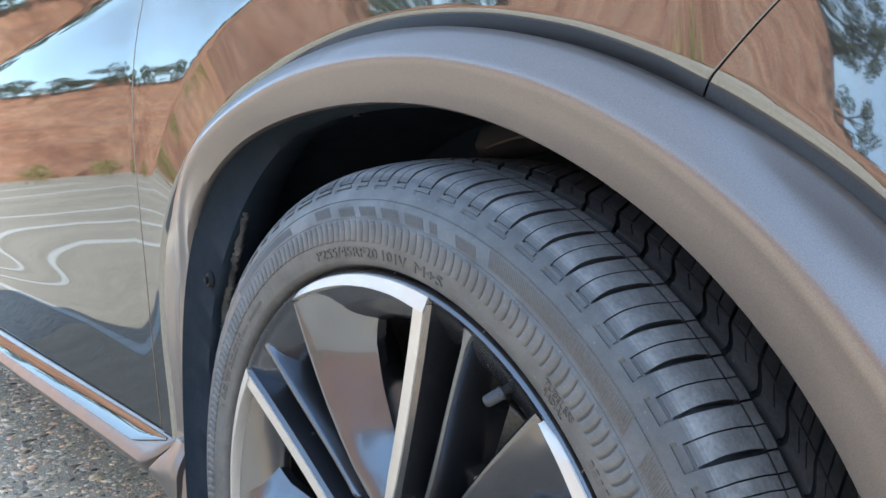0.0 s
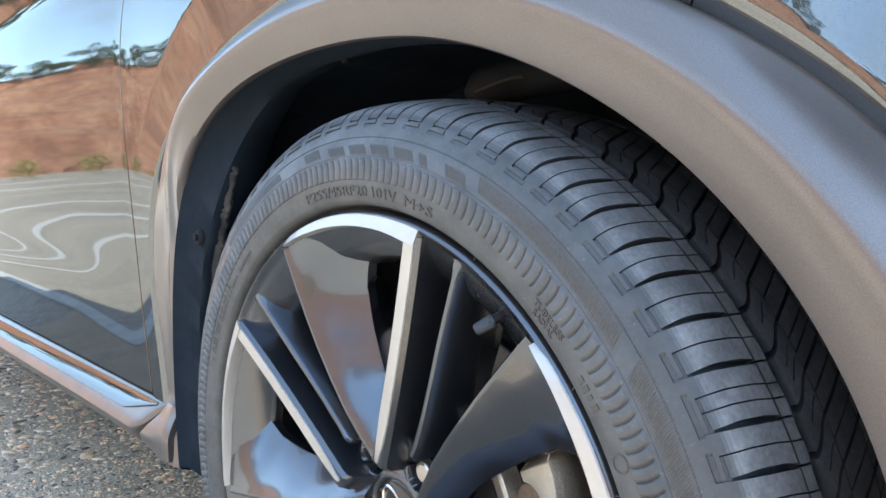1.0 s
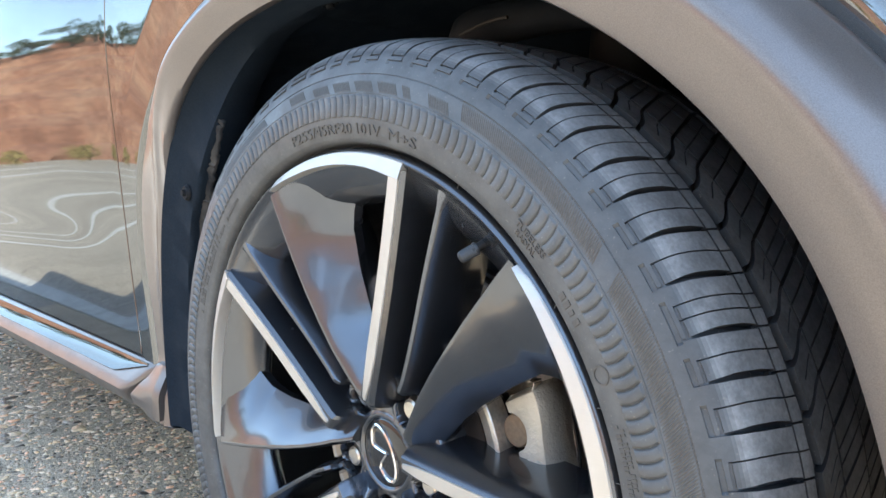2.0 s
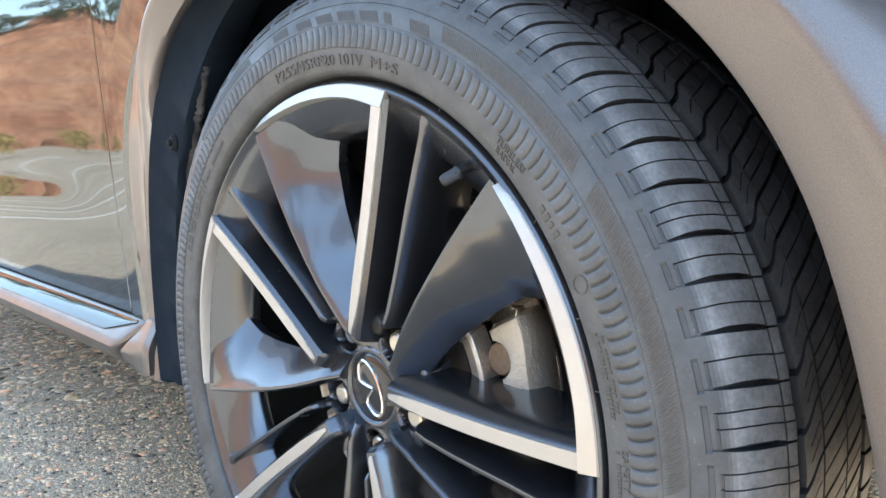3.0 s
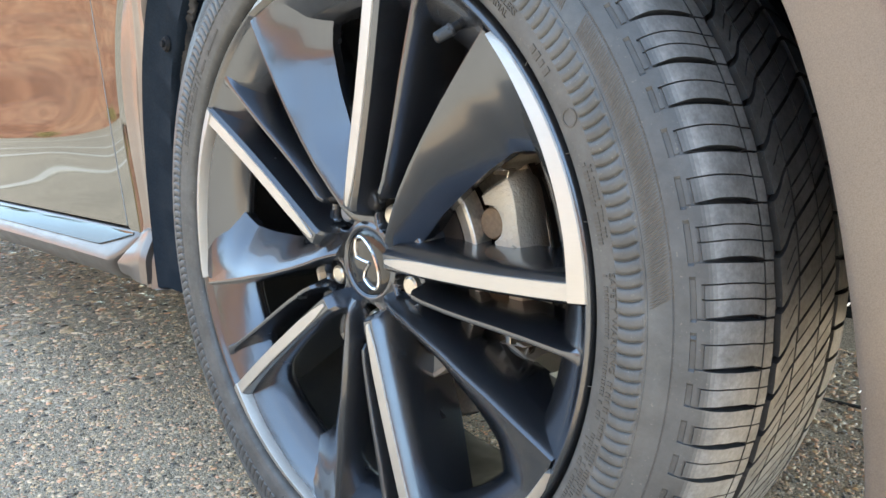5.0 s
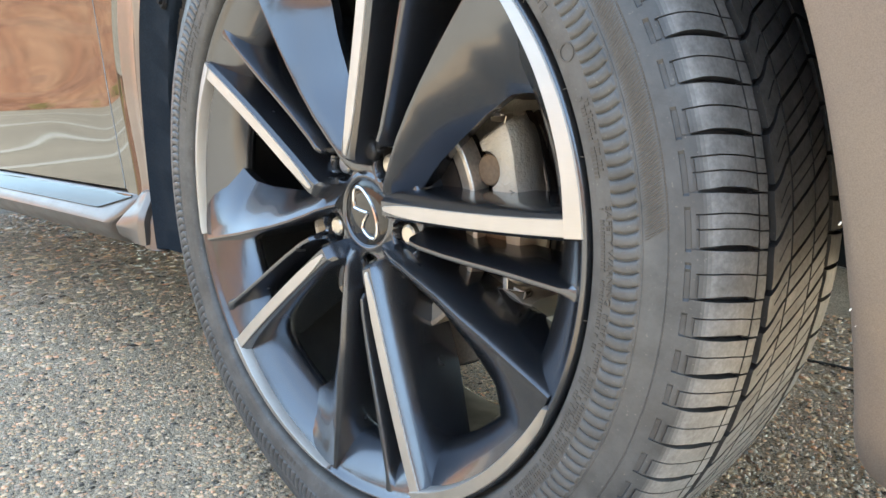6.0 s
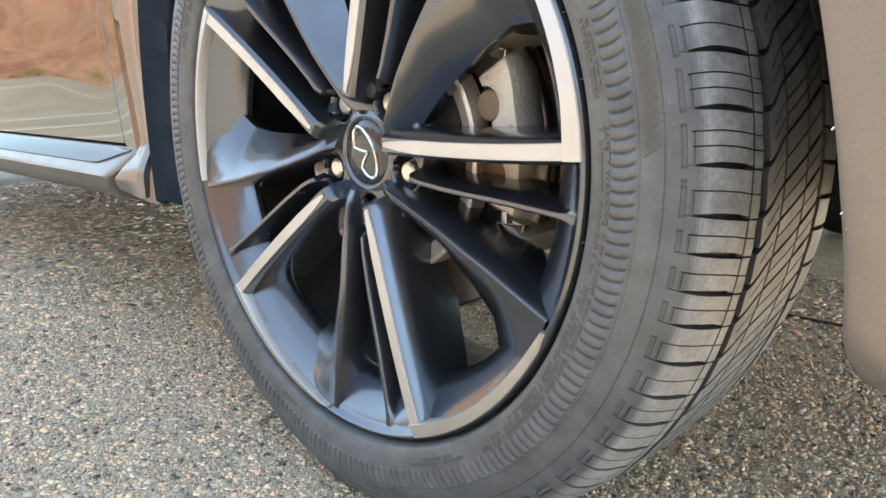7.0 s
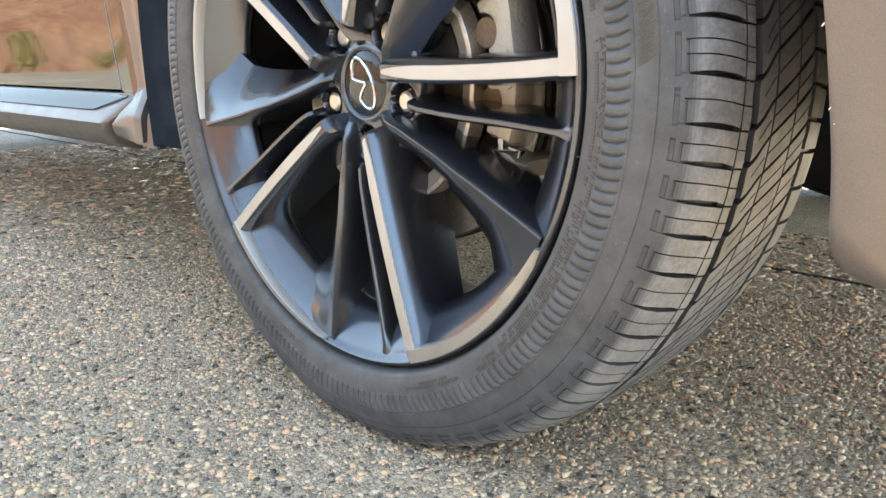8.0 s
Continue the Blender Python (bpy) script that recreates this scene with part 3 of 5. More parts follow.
rim = revolve("alloy_wheel", [(0.2720, 0.016), (0.2715, 0.004), (0.2700, 0.0005), (0.2675, -0.0008), (0.2650, 0.0004), (0.2630, 0.0035), (0.2585, 0.0055), (0.2500, 0.0108), (0.2400, 0.0178), (0.2335, 0.0232), (0.2285, 0.0300), (0.2245, 0.0380), (0.2228, 0.0440), (0.2240, 0.0490),
                              (0.2340, 0.0570)],
              GUN, car, "gunmetal alloy wheel with machined silver faces", n=240, cz=AXLE_Z, sharp=50)
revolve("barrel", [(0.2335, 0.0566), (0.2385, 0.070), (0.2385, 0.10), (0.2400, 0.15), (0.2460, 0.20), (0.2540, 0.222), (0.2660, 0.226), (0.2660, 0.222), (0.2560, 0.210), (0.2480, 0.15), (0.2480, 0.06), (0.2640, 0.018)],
        BARREL_SHADE, rim, "dull dusty wheel barrel, coloured dark for shade", n=160, cz=AXLE_Z, sharp=50)

# hub: a dished disc with five bolt pockets
nr, nt = 46, 300
rr = np.linspace(0.0, 0.0800, nr)
th = np.linspace(0, 2 * np.pi, nt, endpoint=False)
R, T = np.meshgrid(rr, th, indexing="ij")
NUT_TH = radians(127.77)
Y = 0.0335 + 0.06 * np.clip(R - 0.036, 0, 1) ** 1.15 - 0.002 * np.exp(-((R - 0.0345) / 0.0025) ** 2)
Y = np.where(R < 0.032, 0.041, Y)
for k in range(5):
    a = NUT_TH + k * 2 * np.pi / 5
    d = np.hypot(R * np.cos(T) - 0.0565 * np.cos(a), (R * np.sin(T) - 0.0565 * np.sin(a)))
    Y = Y + 0.030 * smooth01((0.0172 - d) / 0.0035) - 0.0012 * np.exp(-((d - 0.0185) / 0.0018) ** 2)
Y = Y + 0.05 * smooth01((R - 0.074) / 0.006)
V = np.stack([R * np.cos(T), Y, AXLE_Z + R * np.sin(T)], -1)
link("hub", V.reshape(-1, 3), grid_faces(nr, nt, False, True), GUN, rim, "", sharp=60)
# hub back in near-black, not gunmetal: the recess's shade as colour
bm = bmesh.new()
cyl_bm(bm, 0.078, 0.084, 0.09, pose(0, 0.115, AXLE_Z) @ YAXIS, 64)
part("hub_back", bm, BARREL_SHADE, rim)

TH0 = 74.1


def spoke_pt(k, s, v, y):
    """Point of spoke sector k: s along its radius, v sideways (towards rising angle), y deep."""
    a = radians(TH0 + 72 * k)
    return (s * math.cos(a) - v * math.sin(a), y, AXLE_Z + s * math.sin(a) + v * math.cos(a))


def strip_edges(s):
    """The two edges of the machined strip, sideways from the spoke's radius."""
    v0 = 0.0042 - 0.0050 * math.sin(min(max((s - 0.045) / 0.30, 0), 1) * math.pi)
    return v0, v0 + 0.0118 + 0.0010 * (s / 0.25)


def face_spoke(k):
    """The deep spoke that carries the machined strip."""
    rings = []
    for s in (0.046, 0.049, 0.053, 0.060, 0.075, 0.10, 0.13, 0.16, 0.19, 0.22, 0.245, 0.262):
        yf = float(face_y(s, -0.0025, 0.0065)) + (0.020 if s < 0.048 else 0.007 if s < 0.052 else 0.0012 if s < 0.055 else 0)
        v0, v1 = strip_edges(s)
        deep = float(np.interp(s, [0.046, 0.08, 0.15, 0.262], [0.055, 0.075, 0.078, 0.060]))
        p = [(v0, yf), (v1, yf), (v1 + 0.0035, yf + 0.0045), (v1 + 0.0075, yf + 0.022), (v1 + 0.010, deep), ((v0 + v1) / 2, deep + 0.008), (v0 - 0.007, deep), (v0 - 0.0048, yf + 0.022), (v0 - 0.0028, yf + 0.004)]
        rings.append([spoke_pt(k, s, v, y) for v, y in p])
    loft("spoke", rings, GUN, rim, "deep gunmetal spoke", sharp=28)
    # machined strip and the arc along the lip, one face
    rings = []
    for s in (0.0555, 0.058, 0.075, 0.10, 0.13, 0.16, 0.19, 0.22, 0.240, 0.2560):
        yf = float(face_y(s, -0.0025, 0.0065)) + (0.0010 if s < 0.057 else 0)
        v0, v1 = strip_edges(s)
        half, mid = (v1 - v0) / 2 * float(np.interp(s, [0.0555, 0.058, 0.075, 0.10], [0.30, 0.42, 0.78, 1.0])), (v0 + v1) / 2      # it tapers towards the hub
        v0, v1 = mid - half, mid + half
        rings.append([spoke_pt(k, s, v, y) for v, y in ((v0 + 0.0006, yf - 0.0012), (v1 - 0.0006, yf - 0.0012), (v1, yf + 0.001), (v0, yf + 0.001))])
    loft("machined_strip", rings, MACH, rim, "machined silver strip", sharp=30)
    rings = []
    for ph in np.concatenate([[0.0, 0.8], np.linspace(2, 41.5, 34), [42.6, 43.3]]):
        inner = np.interp(ph, [0, 3.2, 5.0, 9, 20, 32, 43.4], [0.2545, 0.2545, 0.2550, 0.2562, 0.2575, 0.2590, 0.2628])
        outer = 0.2684 - 0.002 * smooth01((ph - 40) / 3.4)
        tip = 0.0008 * smooth01((ph - 41.5) / 2)
        a = radians(TH0 + 72 * k + ph)
        rings.append([(r * math.cos(a), y + tip, AXLE_Z + r * math.sin(a)) for r, y in ((outer, -0.0006), (outer - 0.0008, -0.0018), (inner + 0.0008, -0.0046), (inner, -0.0030), (inner - 0.001, 0.012), (outer, 0.004))])
    loft("machined_arc", rings, MACH, rim, "machined silver arc along the lip", sharp=30)


def thin_spoke(k):
    rings = []
    for s in (0.070, 0.0725, 0.077, 0.09, 0.12, 0.15, 0.18, 0.21, 0.235, 0.243, 0.250, 0.256, 0.261, 0.265):
        yf = float(face_y(s, 0.004, 0.0165)) + (0.018 if s < 0.071 else 0.004 if s < 0.074 else 0)
        v = float(np.interp(s, [0.07, 0.09, 0.13, 0.19, 0.25, 0.265], [-0.0185, -0.0235, -0.0288, -0.0335, -0.0402, -0.0425]))
        w = 0.0034 + 0.0085 * float(smooth01((s - 0.236) / 0.029)) ** 2
        deep = float(np.interp(s, [0.07, 0.1, 0.2, 0.265], [0.055, 0.072, 0.07, 0.045]))
        p = [(v - w * 0.55, yf + 0.0004), (v, yf), (v + w * 0.55, yf + 0.0004), (v + w, yf + 0.003), (v + w + 0.004, yf + 0.022), (v + w + 0.006, deep), (v, deep + 0.004), (v - w - 0.006, deep), (v - w - 0.004, yf + 0.022), (v - w, yf + 0.003)]
        rings.append([spoke_pt(k, s, a, y) for a, y in p])
    loft("thin_spoke", rings, GUN, rim, "thin gunmetal spoke", sharp=28)


def blade_spoke(k):
    """The twisted blade: a ridge from hub to lip, its long face falling back towards the machined spoke."""
    rings = []
    for s in np.concatenate([[0.040, 0.046], np.linspace(0.055, 0.262, 26)]):
        ph = np.interp(s, [0.04, 0.05, 0.075, 0.10, 0.13, 0.19, 0.25, 0.265], [28.0, 32.2, 39.3, 42.4, 44.0, 44.9, 44.9, 44.8])
        yr = float(np.interp(s, [0.04, 0.05, 0.10, 0.16, 0.22, 0.265], [0.026, 0.019, 0.0105, 0.0045, 0.0020, 0.0010]))
        w = float(np.interp(s, [0.04, 0.07, 0.11, 0.17, 0.205, 0.225, 0.24, 0.262], [0.012, 0.024, 0.028, 0.043, 0.055, 0.072, 0.09, 0.12]))
        d = float(np.interp(s, [0.04, 0.07, 0.12, 0.20, 0.24, 0.262], [0.008, 0.024, 0.034, 0.036, 0.032, 0.014]))
        deep = yr + float(np.interp(s, [0.04, 0.08, 0.2, 0.265], [0.02, 0.058, 0.068, 0.04]))
        pts = []
        edge = 0.0022
        for q in np.linspace(0, 1, 9):
            y = yr + 0.0006 + d * (q ** 1.25)
            pts.append((-edge - q * w, y))
        pts = [(0.0035, yr + 0.004), (edge * 0.4, yr), (-edge * 0.5, yr)] + pts + [(-edge - w * 1.0, yr + d + 0.010), (-w * 0.6, deep + 0.012), (0.006, deep + 0.006), (0.0095, deep - 0.012), (0.0065, yr + 0.022)]
        ring = []
        for v, y in pts:
            a = radians(TH0 + 72 * k + ph) + v / s           # the long face follows the round of the lip
            ring.append((s * math.cos(a), y, AXLE_Z + s * math.sin(a)))
        rings.append(ring)
    loft("blade_spoke", rings, GUN, rim, "twisted gunmetal blade spoke", sharp=32)


def lug_nut(k):
    """A round-headed nut deep in a bolt pocket, its lining coloured dark for shade."""
    a = NUT_TH + k * 2 * math.pi / 5
    cx, cz = 0.0562 * math.cos(a), AXLE_Z + 0.0562 * math.sin(a)
    # added lining: near-black stands for the pocket's own shade
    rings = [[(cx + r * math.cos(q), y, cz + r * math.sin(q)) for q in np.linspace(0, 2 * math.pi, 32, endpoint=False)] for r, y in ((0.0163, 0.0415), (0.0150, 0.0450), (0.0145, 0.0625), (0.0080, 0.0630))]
    loft("pocket_shade", rings, BARREL_SHADE, rim, "bolt pocket lining, shade as dark colour", caps=False, sharp=40)
    bm = bmesh.new()
    bmesh.ops.create_cone(bm, cap_ends=True, segments=6, radius1=0.0114, radius2=0.0114, depth=0.022, matrix=pose(0, 0.052, 0) @ YAXIS)
    cyl_bm(bm, 0.0106, 0.0090, 0.006, pose(0, 0.0385, 0) @ YAXIS, 28)
    cyl_bm(bm, 0.0090, 0.0070, 0.0016, pose(0, 0.0349, 0) @ YAXIS, 28)
    bm.transform(pose(0.0560 * math.cos(a), 0.0015, AXLE_Z + 0.0560 * math.sin(a), 0, 20 * k, 0))
    part("lug_nut", bm, STEEL, rim, "bright steel lug nut", sharp=25)


for k in range(5):
    face_spoke(k)
    thin_spoke(k)
    blade_spoke(k)
    lug_nut(k)

# centre cap: gloss black disc with a plain chrome loop on it
revolve("centre_cap", [(0.0, 0.0318), (0.018, 0.0320), (0.0290, 0.0330), (0.0306, 0.0340), (0.0310, 0.0365), (0.0310, 0.044)], CAPM, rim, "gloss black centre cap", n=72, cz=AXLE_Z)
revolve("cap_ring", [(0.0308, 0.0400), (0.0312, 0.0335), (0.0322, 0.0328), (0.0332, 0.0335), (0.0336, 0.040)], GUN, rim, "", n=72, cz=AXLE_Z)
loop = []
for t in np.linspace(0, 1, 72):
    q = radians(-90 - 24) - (2 * math.pi - radians(48)) * t      # round the long oval, open on its lower side
    loop.append((0.0262 * math.cos(q), 0.0128 * math.sin(q)))
loop = [(-0.0015, 0.0035), (-0.0030, 0.0)] + [(-0.0062, -0.0070)] + loop + [(0.0062, -0.0070), (0.0005, 0.0005), (-0.0012, 0.0035)]
ca, sa = math.cos(radians(118)), math.sin(radians(118))
P = np.array([(x * ca + z * sa, x * sa - z * ca) for x, z in loop])
Tn = np.gradient(P, axis=0)
Tn /= np.linalg.norm(Tn, axis=1)[:, None] + 1e-9
rings = []
for p, t in zip(P, Tn):
    n = np.array([-t[1], t[0]])
    rings.append([(p[0] + n[0] * v, y, AXLE_Z + p[1] + n[1] * v) for v, y in ((-0.0019, 0.0335), (-0.0014, 0.0306), (0.0, 0.0299), (0.0014, 0.0306), (0.0019, 0.0335))])
loft("cap_emblem", rings, CHROME, rim, "plain chrome loop emblem", sharp=40)

# valve stem with its knurled cap
VALVE_AT = pose(0.1395, 0.010, AXLE_Z + 0.196) @ (Vector((-0.42, -0.62, -0.40)).to_track_quat("Z", "Y").to_matrix().to_4x4())
bm = bmesh.new()
cyl_bm(bm, 0.0046, 0.0036, 0.034, pose(0, 0, -0.017), 16)
bm.transform(VALVE_AT)
valve = part("valve_stem", bm, RUBBER, rim, "black rubber valve stem with cap", sharp=30)
rings = []
for z, r in ((-0.0010, 0.0044), (-0.0004, 0.0050), (0.0012, 0.0051), (0.0016, 0.0047), (0.0100, 0.0046), (0.0128, 0.0042), (0.0142, 0.0030), (0.0146, 0.0012)):
    rings.append([VALVE_AT @ Vector(((r - (0.00035 if 0.0015 < z < 0.011 and q % 2 else 0)) * math.cos(q * math.pi / 20), (r - (0.00035 if 0.0015 < z < 0.011 and q % 2 else 0)) * math.sin(q * math.pi / 20), z)) for q in range(40)])
loft("valve_cap", rings, VALVE_CAP, valve, "grey knurled valve cap", sharp=30)

# ---- brake ----
disc = revolve("brake_disc", [(0.075, 0.064), (0.098, 0.064), (0.100, 0.068), (0.101, 0.098), (0.108, 0.0985), (0.1665, 0.1005), (0.1665, 0.108), (0.162, 0.109), (0.162, 0.114), (0.1665, 0.115), (0.1665, 0.124), (0.10, 0.125)], DARK_IRON, car, "dark rusty brake disc", n=160, cz=AXLE_Z)
revolve("disc_ring", [(0.1005, 0.074), (0.1010, 0.0640), (0.1025, 0.0618), (0.1150, 0.0572), (0.1165, 0.0560)], CAST, disc, "cast iron ring with a rough skin", n=160, cz=AXLE_Z, sharp=30)
revolve("friction_face", [(0.1085, 0.0990), (0.1090, 0.0972), (0.1635, 0.0972), (0.1650, 0.0985), (0.1652, 0.1010)], DISC, disc, "bare steel braking face, lightly scored", n=160, cz=AXLE_Z, sharp=30)
revolve("machined_edge", [(0.1163, 0.0560), (0.1170, 0.0552), (0.1205, 0.0552), (0.1212, 0.0560), (0.1212, 0.075)], DISC, disc, "bright machined edge", n=160, cz=AXLE_Z, sharp=30)
bm = bmesh.new()
cyl_bm(bm, 0.05, 0.05, 0.17, pose(0, 0.20, AXLE_Z) @ YAXIS, 32)
part("axle_hub", bm, BLACK, car, "dark wheel bearing housing")


def arc_block(r0, r1, a0, a1, y0, y1, n=14, bev=0.004):
    rings = []
    for q, a in zip(np.linspace(0, 1, n), np.radians(np.linspace(a0, a1, n))):
        e = bev if 0 < q < 1 else bev * 2.5
        prof = [(r0, y0 + e), (r0 + e, y0), (r1 - e, y0), (r1, y0 + e), (r1, y1), (r0, y1)]
        rings.append([(r * math.cos(a), y, AXLE_Z + r * math.sin(a)) for r, y in prof])
    return rings


BOSS = ((0.1335, 19.0, 0.0155), (0.1335, -6.5, 0.0155))        # round notches in the inner edge of the caliper: radius, angle, size
rings = []
for q, a in enumerate(np.radians(np.linspace(-18.5, 30.5, 150))):
    e = 0.007 * max(0.0, 1 - min(q, 149 - q) / 5) ** 1.5
    f = 0.002 * math.sin(q / 149 * math.pi)
    r0 = 0.1365
    for rb, ab, rn in BOSS:
        lat = rb * (a - radians(ab))
        if abs(lat) < rn:
            r0 = max(r0, rb + math.sqrt(rn ** 2 - lat ** 2))
    flat = 0.1615 + 0.006 * smooth01((math.degrees(a) - 12) / 16)
    cal = [(r0 + e, 0.100), (r0 + e, 0.0635), (r0 + 0.0012 + e, 0.0605 + e), (r0 + 0.004 + e, 0.0598 + e), (flat, 0.0598 + e), (flat + 0.0025, 0.0606 + e), (flat + 0.0060, 0.0660 + e), (flat + 0.0080 + f, 0.0760 + e), (flat + 0.0060 + f, 0.0880),
           (flat - 0.002 + f - e, 0.104), (flat - 0.012 - e, 0.155), (r0 + e, 0.155)]
    rings.append([(r * math.cos(a), y, AXLE_Z + r * math.sin(a)) for r, y in cal])
caliper = loft("brake_caliper", rings, CAST, car, "cast iron brake caliper, bare and lightly rusted", sharp=32)
for rb, ab, rn in BOSS:
    bm = bmesh.new()
    m = pose(rb * math.cos(radians(ab)), 0, AXLE_Z + rb * math.sin(radians(ab)))
    cyl_bm(bm, rn - 0.0012, rn - 0.0020, 0.050, m @ pose(0, 0.0925, 0) @ YAXIS, 40)
    cyl_bm(bm, rn - 0.0020, rn - 0.0032, 0.0012, m @ pose(0, 0.0670, 0) @ YAXIS, 40)
    part("slide_pin", bm, RUSTY, caliper, "rusty round piston end", sharp=20)
# inner cheek of the caliper body, seen below the notch
loft("caliper_cheek", arc_block(0.1325, 0.163, -1.5, 10.5, 0.0585, 0.10, bev=0.0025), CAST, caliper, "raised cast pad", sharp=30)
loft("lower_bracket", arc_block(0.146, 0.180, -32.5, -21.5, 0.066, 0.12, bev=0.006), CAST, caliper, "cast iron lower bracket", sharp=35)
loft("upper_bracket", arc_block(0.150, 0.182, 33.5, 40.0, 0.066, 0.12, bev=0.006), CAST, caliper, "cast iron upper bracket", sharp=35)


def pad_clip(th, r):
    """A thin sheet spring: a bent strip, a lug and a curled tongue."""
    bm = bmesh.new()
    box_bm(bm, (0.030, 0.012, 0.0012), pose(0, 0, 0, 0, -4, 0), 0.0004, 1)
    box_bm(bm, (0.0050, 0.0012, 0.0105), pose(-0.004, -0.006, 0.005), 0.0004, 1)
    box_bm(bm, (0.0012, 0.010, 0.0070), pose(0.0150, 0, -0.003, 0, 18, 0), 0.0004, 1)
    box_bm(bm, (0.0080, 0.0012, 0.0022), pose(0.009, -0.0062, 0.0018, 0, 14, 0), 0.0004, 1)
    bm.transform(pose(r * math.cos(radians(th)), 0.066, AXLE_Z + r * math.sin(radians(th))))
    part("pad_clip", bm, STEEL, caliper, "thin bright steel pad clip")


pad_clip(-20.0, 0.1620)
pad_clip(33.5, 0.1600)
bm = bmesh.new()
box_bm(bm, (0.046, 0.0016, 0.015), pose(0.186, 0.075, 0.268, 8, -20, 12), 0.0006)
box_bm(bm, (0.018, 0.0016, 0.020), pose(0.173, 0.074, 0.2585, 8, -42, 12), 0.0006)
part("paper_tag", bm, Mat("cream_tag", (0.66, 0.60, 0.42), 0.8).m, car, "cream tag behind the wheel")
# dust shield and trailing arm deep inside
bm = bmesh.new()
cyl_bm(bm, 0.166, 0.166, 0.003, pose(0, 0.16, AXLE_Z) @ YAXIS, 64)
part("dust_shield", bm, BLACK, car, "black brake dust shield")
bm = bmesh.new()
box_bm(bm, (0.06, 0.05, 0.28), pose(-0.10, 0.21, 0.28, 0, 25, 0), 0.012)
part("suspension_arm", bm, BLACK, car, "dark suspension arm")
bm = bmesh.new()
cyl_bm(bm, 0.035, 0.035, 0.36, pose(0.10, 0.25, 0.66, 8, 12, 0), 24)
part("damper", bm, BLACK, car, "dark damper tube in the wheelhouse")

ARM = m_dusty("dusty_black_steel", (0.010, 0.013, 0.018), 0.7, 0.2, dust=(0.02, 0.023, 0.028), amount=0.4, grain=200, bump=0.3)
rings = []
for q in np.linspace(0, 1, 17):
    x, z, y = -0.030 + 0.15 * q, 0.7305 + 0.012 * math.sin(q * 2.2), 0.150 + 0.05 * q
    h = 0.0225 * math.sqrt(max(0.02, 1 - (1 - min(1, q / 0.2)) ** 2)) * (1 - 0.25 * q)
    rings.append([(x, y + 0.7 * h * math.cos(a), z + h * math.sin(a)) for a in np.linspace(0, 2 * math.pi, 12, endpoint=False)])
loft("upper_arm", rings, ARM, car, "dusty black upper suspension arm", sharp=50)
rings = []
for q in np.linspace(0, 1, 14):
    x, z, y = 0.002 + 0.056 * q, 0.7265 + 0.009 * math.sin(q * 1.7), 0.1315 + 0.004 * q
    rings.append([(x, y + 0.0016 * math.cos(a), z + 0.0016 * math.sin(a)) for a in np.linspace(0, 2 * math.pi, 8, endpoint=False)])
loft("brake_hose", rings, Mat("tan_rubber", (0.055, 0.05, 0.045), 0.6).m, car, "thin tan hose on the suspension arm", sharp=60)


# ---- tyre ----
HALF = 0.1225
outline = [(.016, .258), (.0155, .2690), (.0120, .2735), (.0040, .2745), (-.0025, .2765), (-.0060, .2835), (-.0075, .292), (-.0076, .302), (-.0062, .314), (-.0030, .325), (.0008, .334), (.0048, .3425), (.0088, .3485), (.0150, .3538), (.027, .3583), (.045, .3618), (.065, .3642), (.09, .3656), (HALF, .3662)]
outline = np.array(outline + [(2 * HALF - y, r) for y, r in outline[-2::-1]])
_s = np.concatenate([[0], np.cumsum(np.hypot(*np.diff(outline, axis=0).T))])
_d = np.linspace(0, _s[-1], 3000)
PY, PR = np.interp(_d, _s, outline[:, 0]), np.interp(_d, _s, outline[:, 1])
_k = np.hanning(61)
_k /= _k.sum()
PY = np.convolve(np.pad(PY, 30, mode="edge"), _k, mode="valid")
PR = np.convolve(np.pad(PR, 30, mode="edge"), _k, mode="valid")
TOTAL = _s[-1]
I_SEAM = int(np.argmax((PR > 0.3355)))                     # where side wall and tread meet
NYv, NRv = -np.gradient(PR, _d), np.gradient(PY, _d)
_l = np.hypot(NYv, NRv)
NYv, NRv = NYv / _l, NRv / _l


def tyre_point(th, y, r):
    """Bends the wall over the loaded foot and rests it on the ground; th in radians."""
    low = smooth01(np.clip((-np.sin(th) - 0.94) / 0.06, 0, 1))
    wall = np.exp(-((r - 0.318) / 0.03) ** 2) * np.sign(y - HALF)
    y = y + 0.006 * low * wall
    x, z = r * np.cos(th), AXLE_Z + r * np.sin(th)
    z = np.where(z < 0.004, 0.0005 + 0.0035 * np.exp((z - 0.004) / 0.0035), z)
    return np.stack([x, y, z], -1)


def set_uv(ob, u, v):
    uv = ob.data.uv_layers.new(name="UVMap")
    li = np.empty(len(ob.data.loops), np.int32)
    ob.data.loops.foreach_get("vertex_index", li)
    uv.data.foreach_set("uv", np.stack([u.ravel()[li], v.ravel()[li]], -1).astype(np.float32).ravel())


# side walls with their band of saw-tooth ribs
RIBS = 224
frac = np.array([0.0, 0.035, 0.085, 0.135, 0.19, 0.26, 0.40, 0.65, 0.95])
cols = ((np.arange(RIBS)[:, None] + frac[None, :]) * 360 / RIBS).ravel()
saw = np.tile(frac, RIBS)
rows = np.unique(np.concatenate([np.linspace(0, I_SEAM, 54), [int(np.argmax(PR > r)) for r in (0.2958, 0.2963, 0.2970, 0.3020, 0.3040, 0.3060, 0.3080, 0.3100, 0.3115, 0.3128, 0.3140, 0.3146, 0.3149, 0.3153, 0.3156, 0.3293, 0.3297, 0.3303, 0.3307)]])).astype(int)
y_, r_ = PY[rows][None, :], PR[rows][None, :]
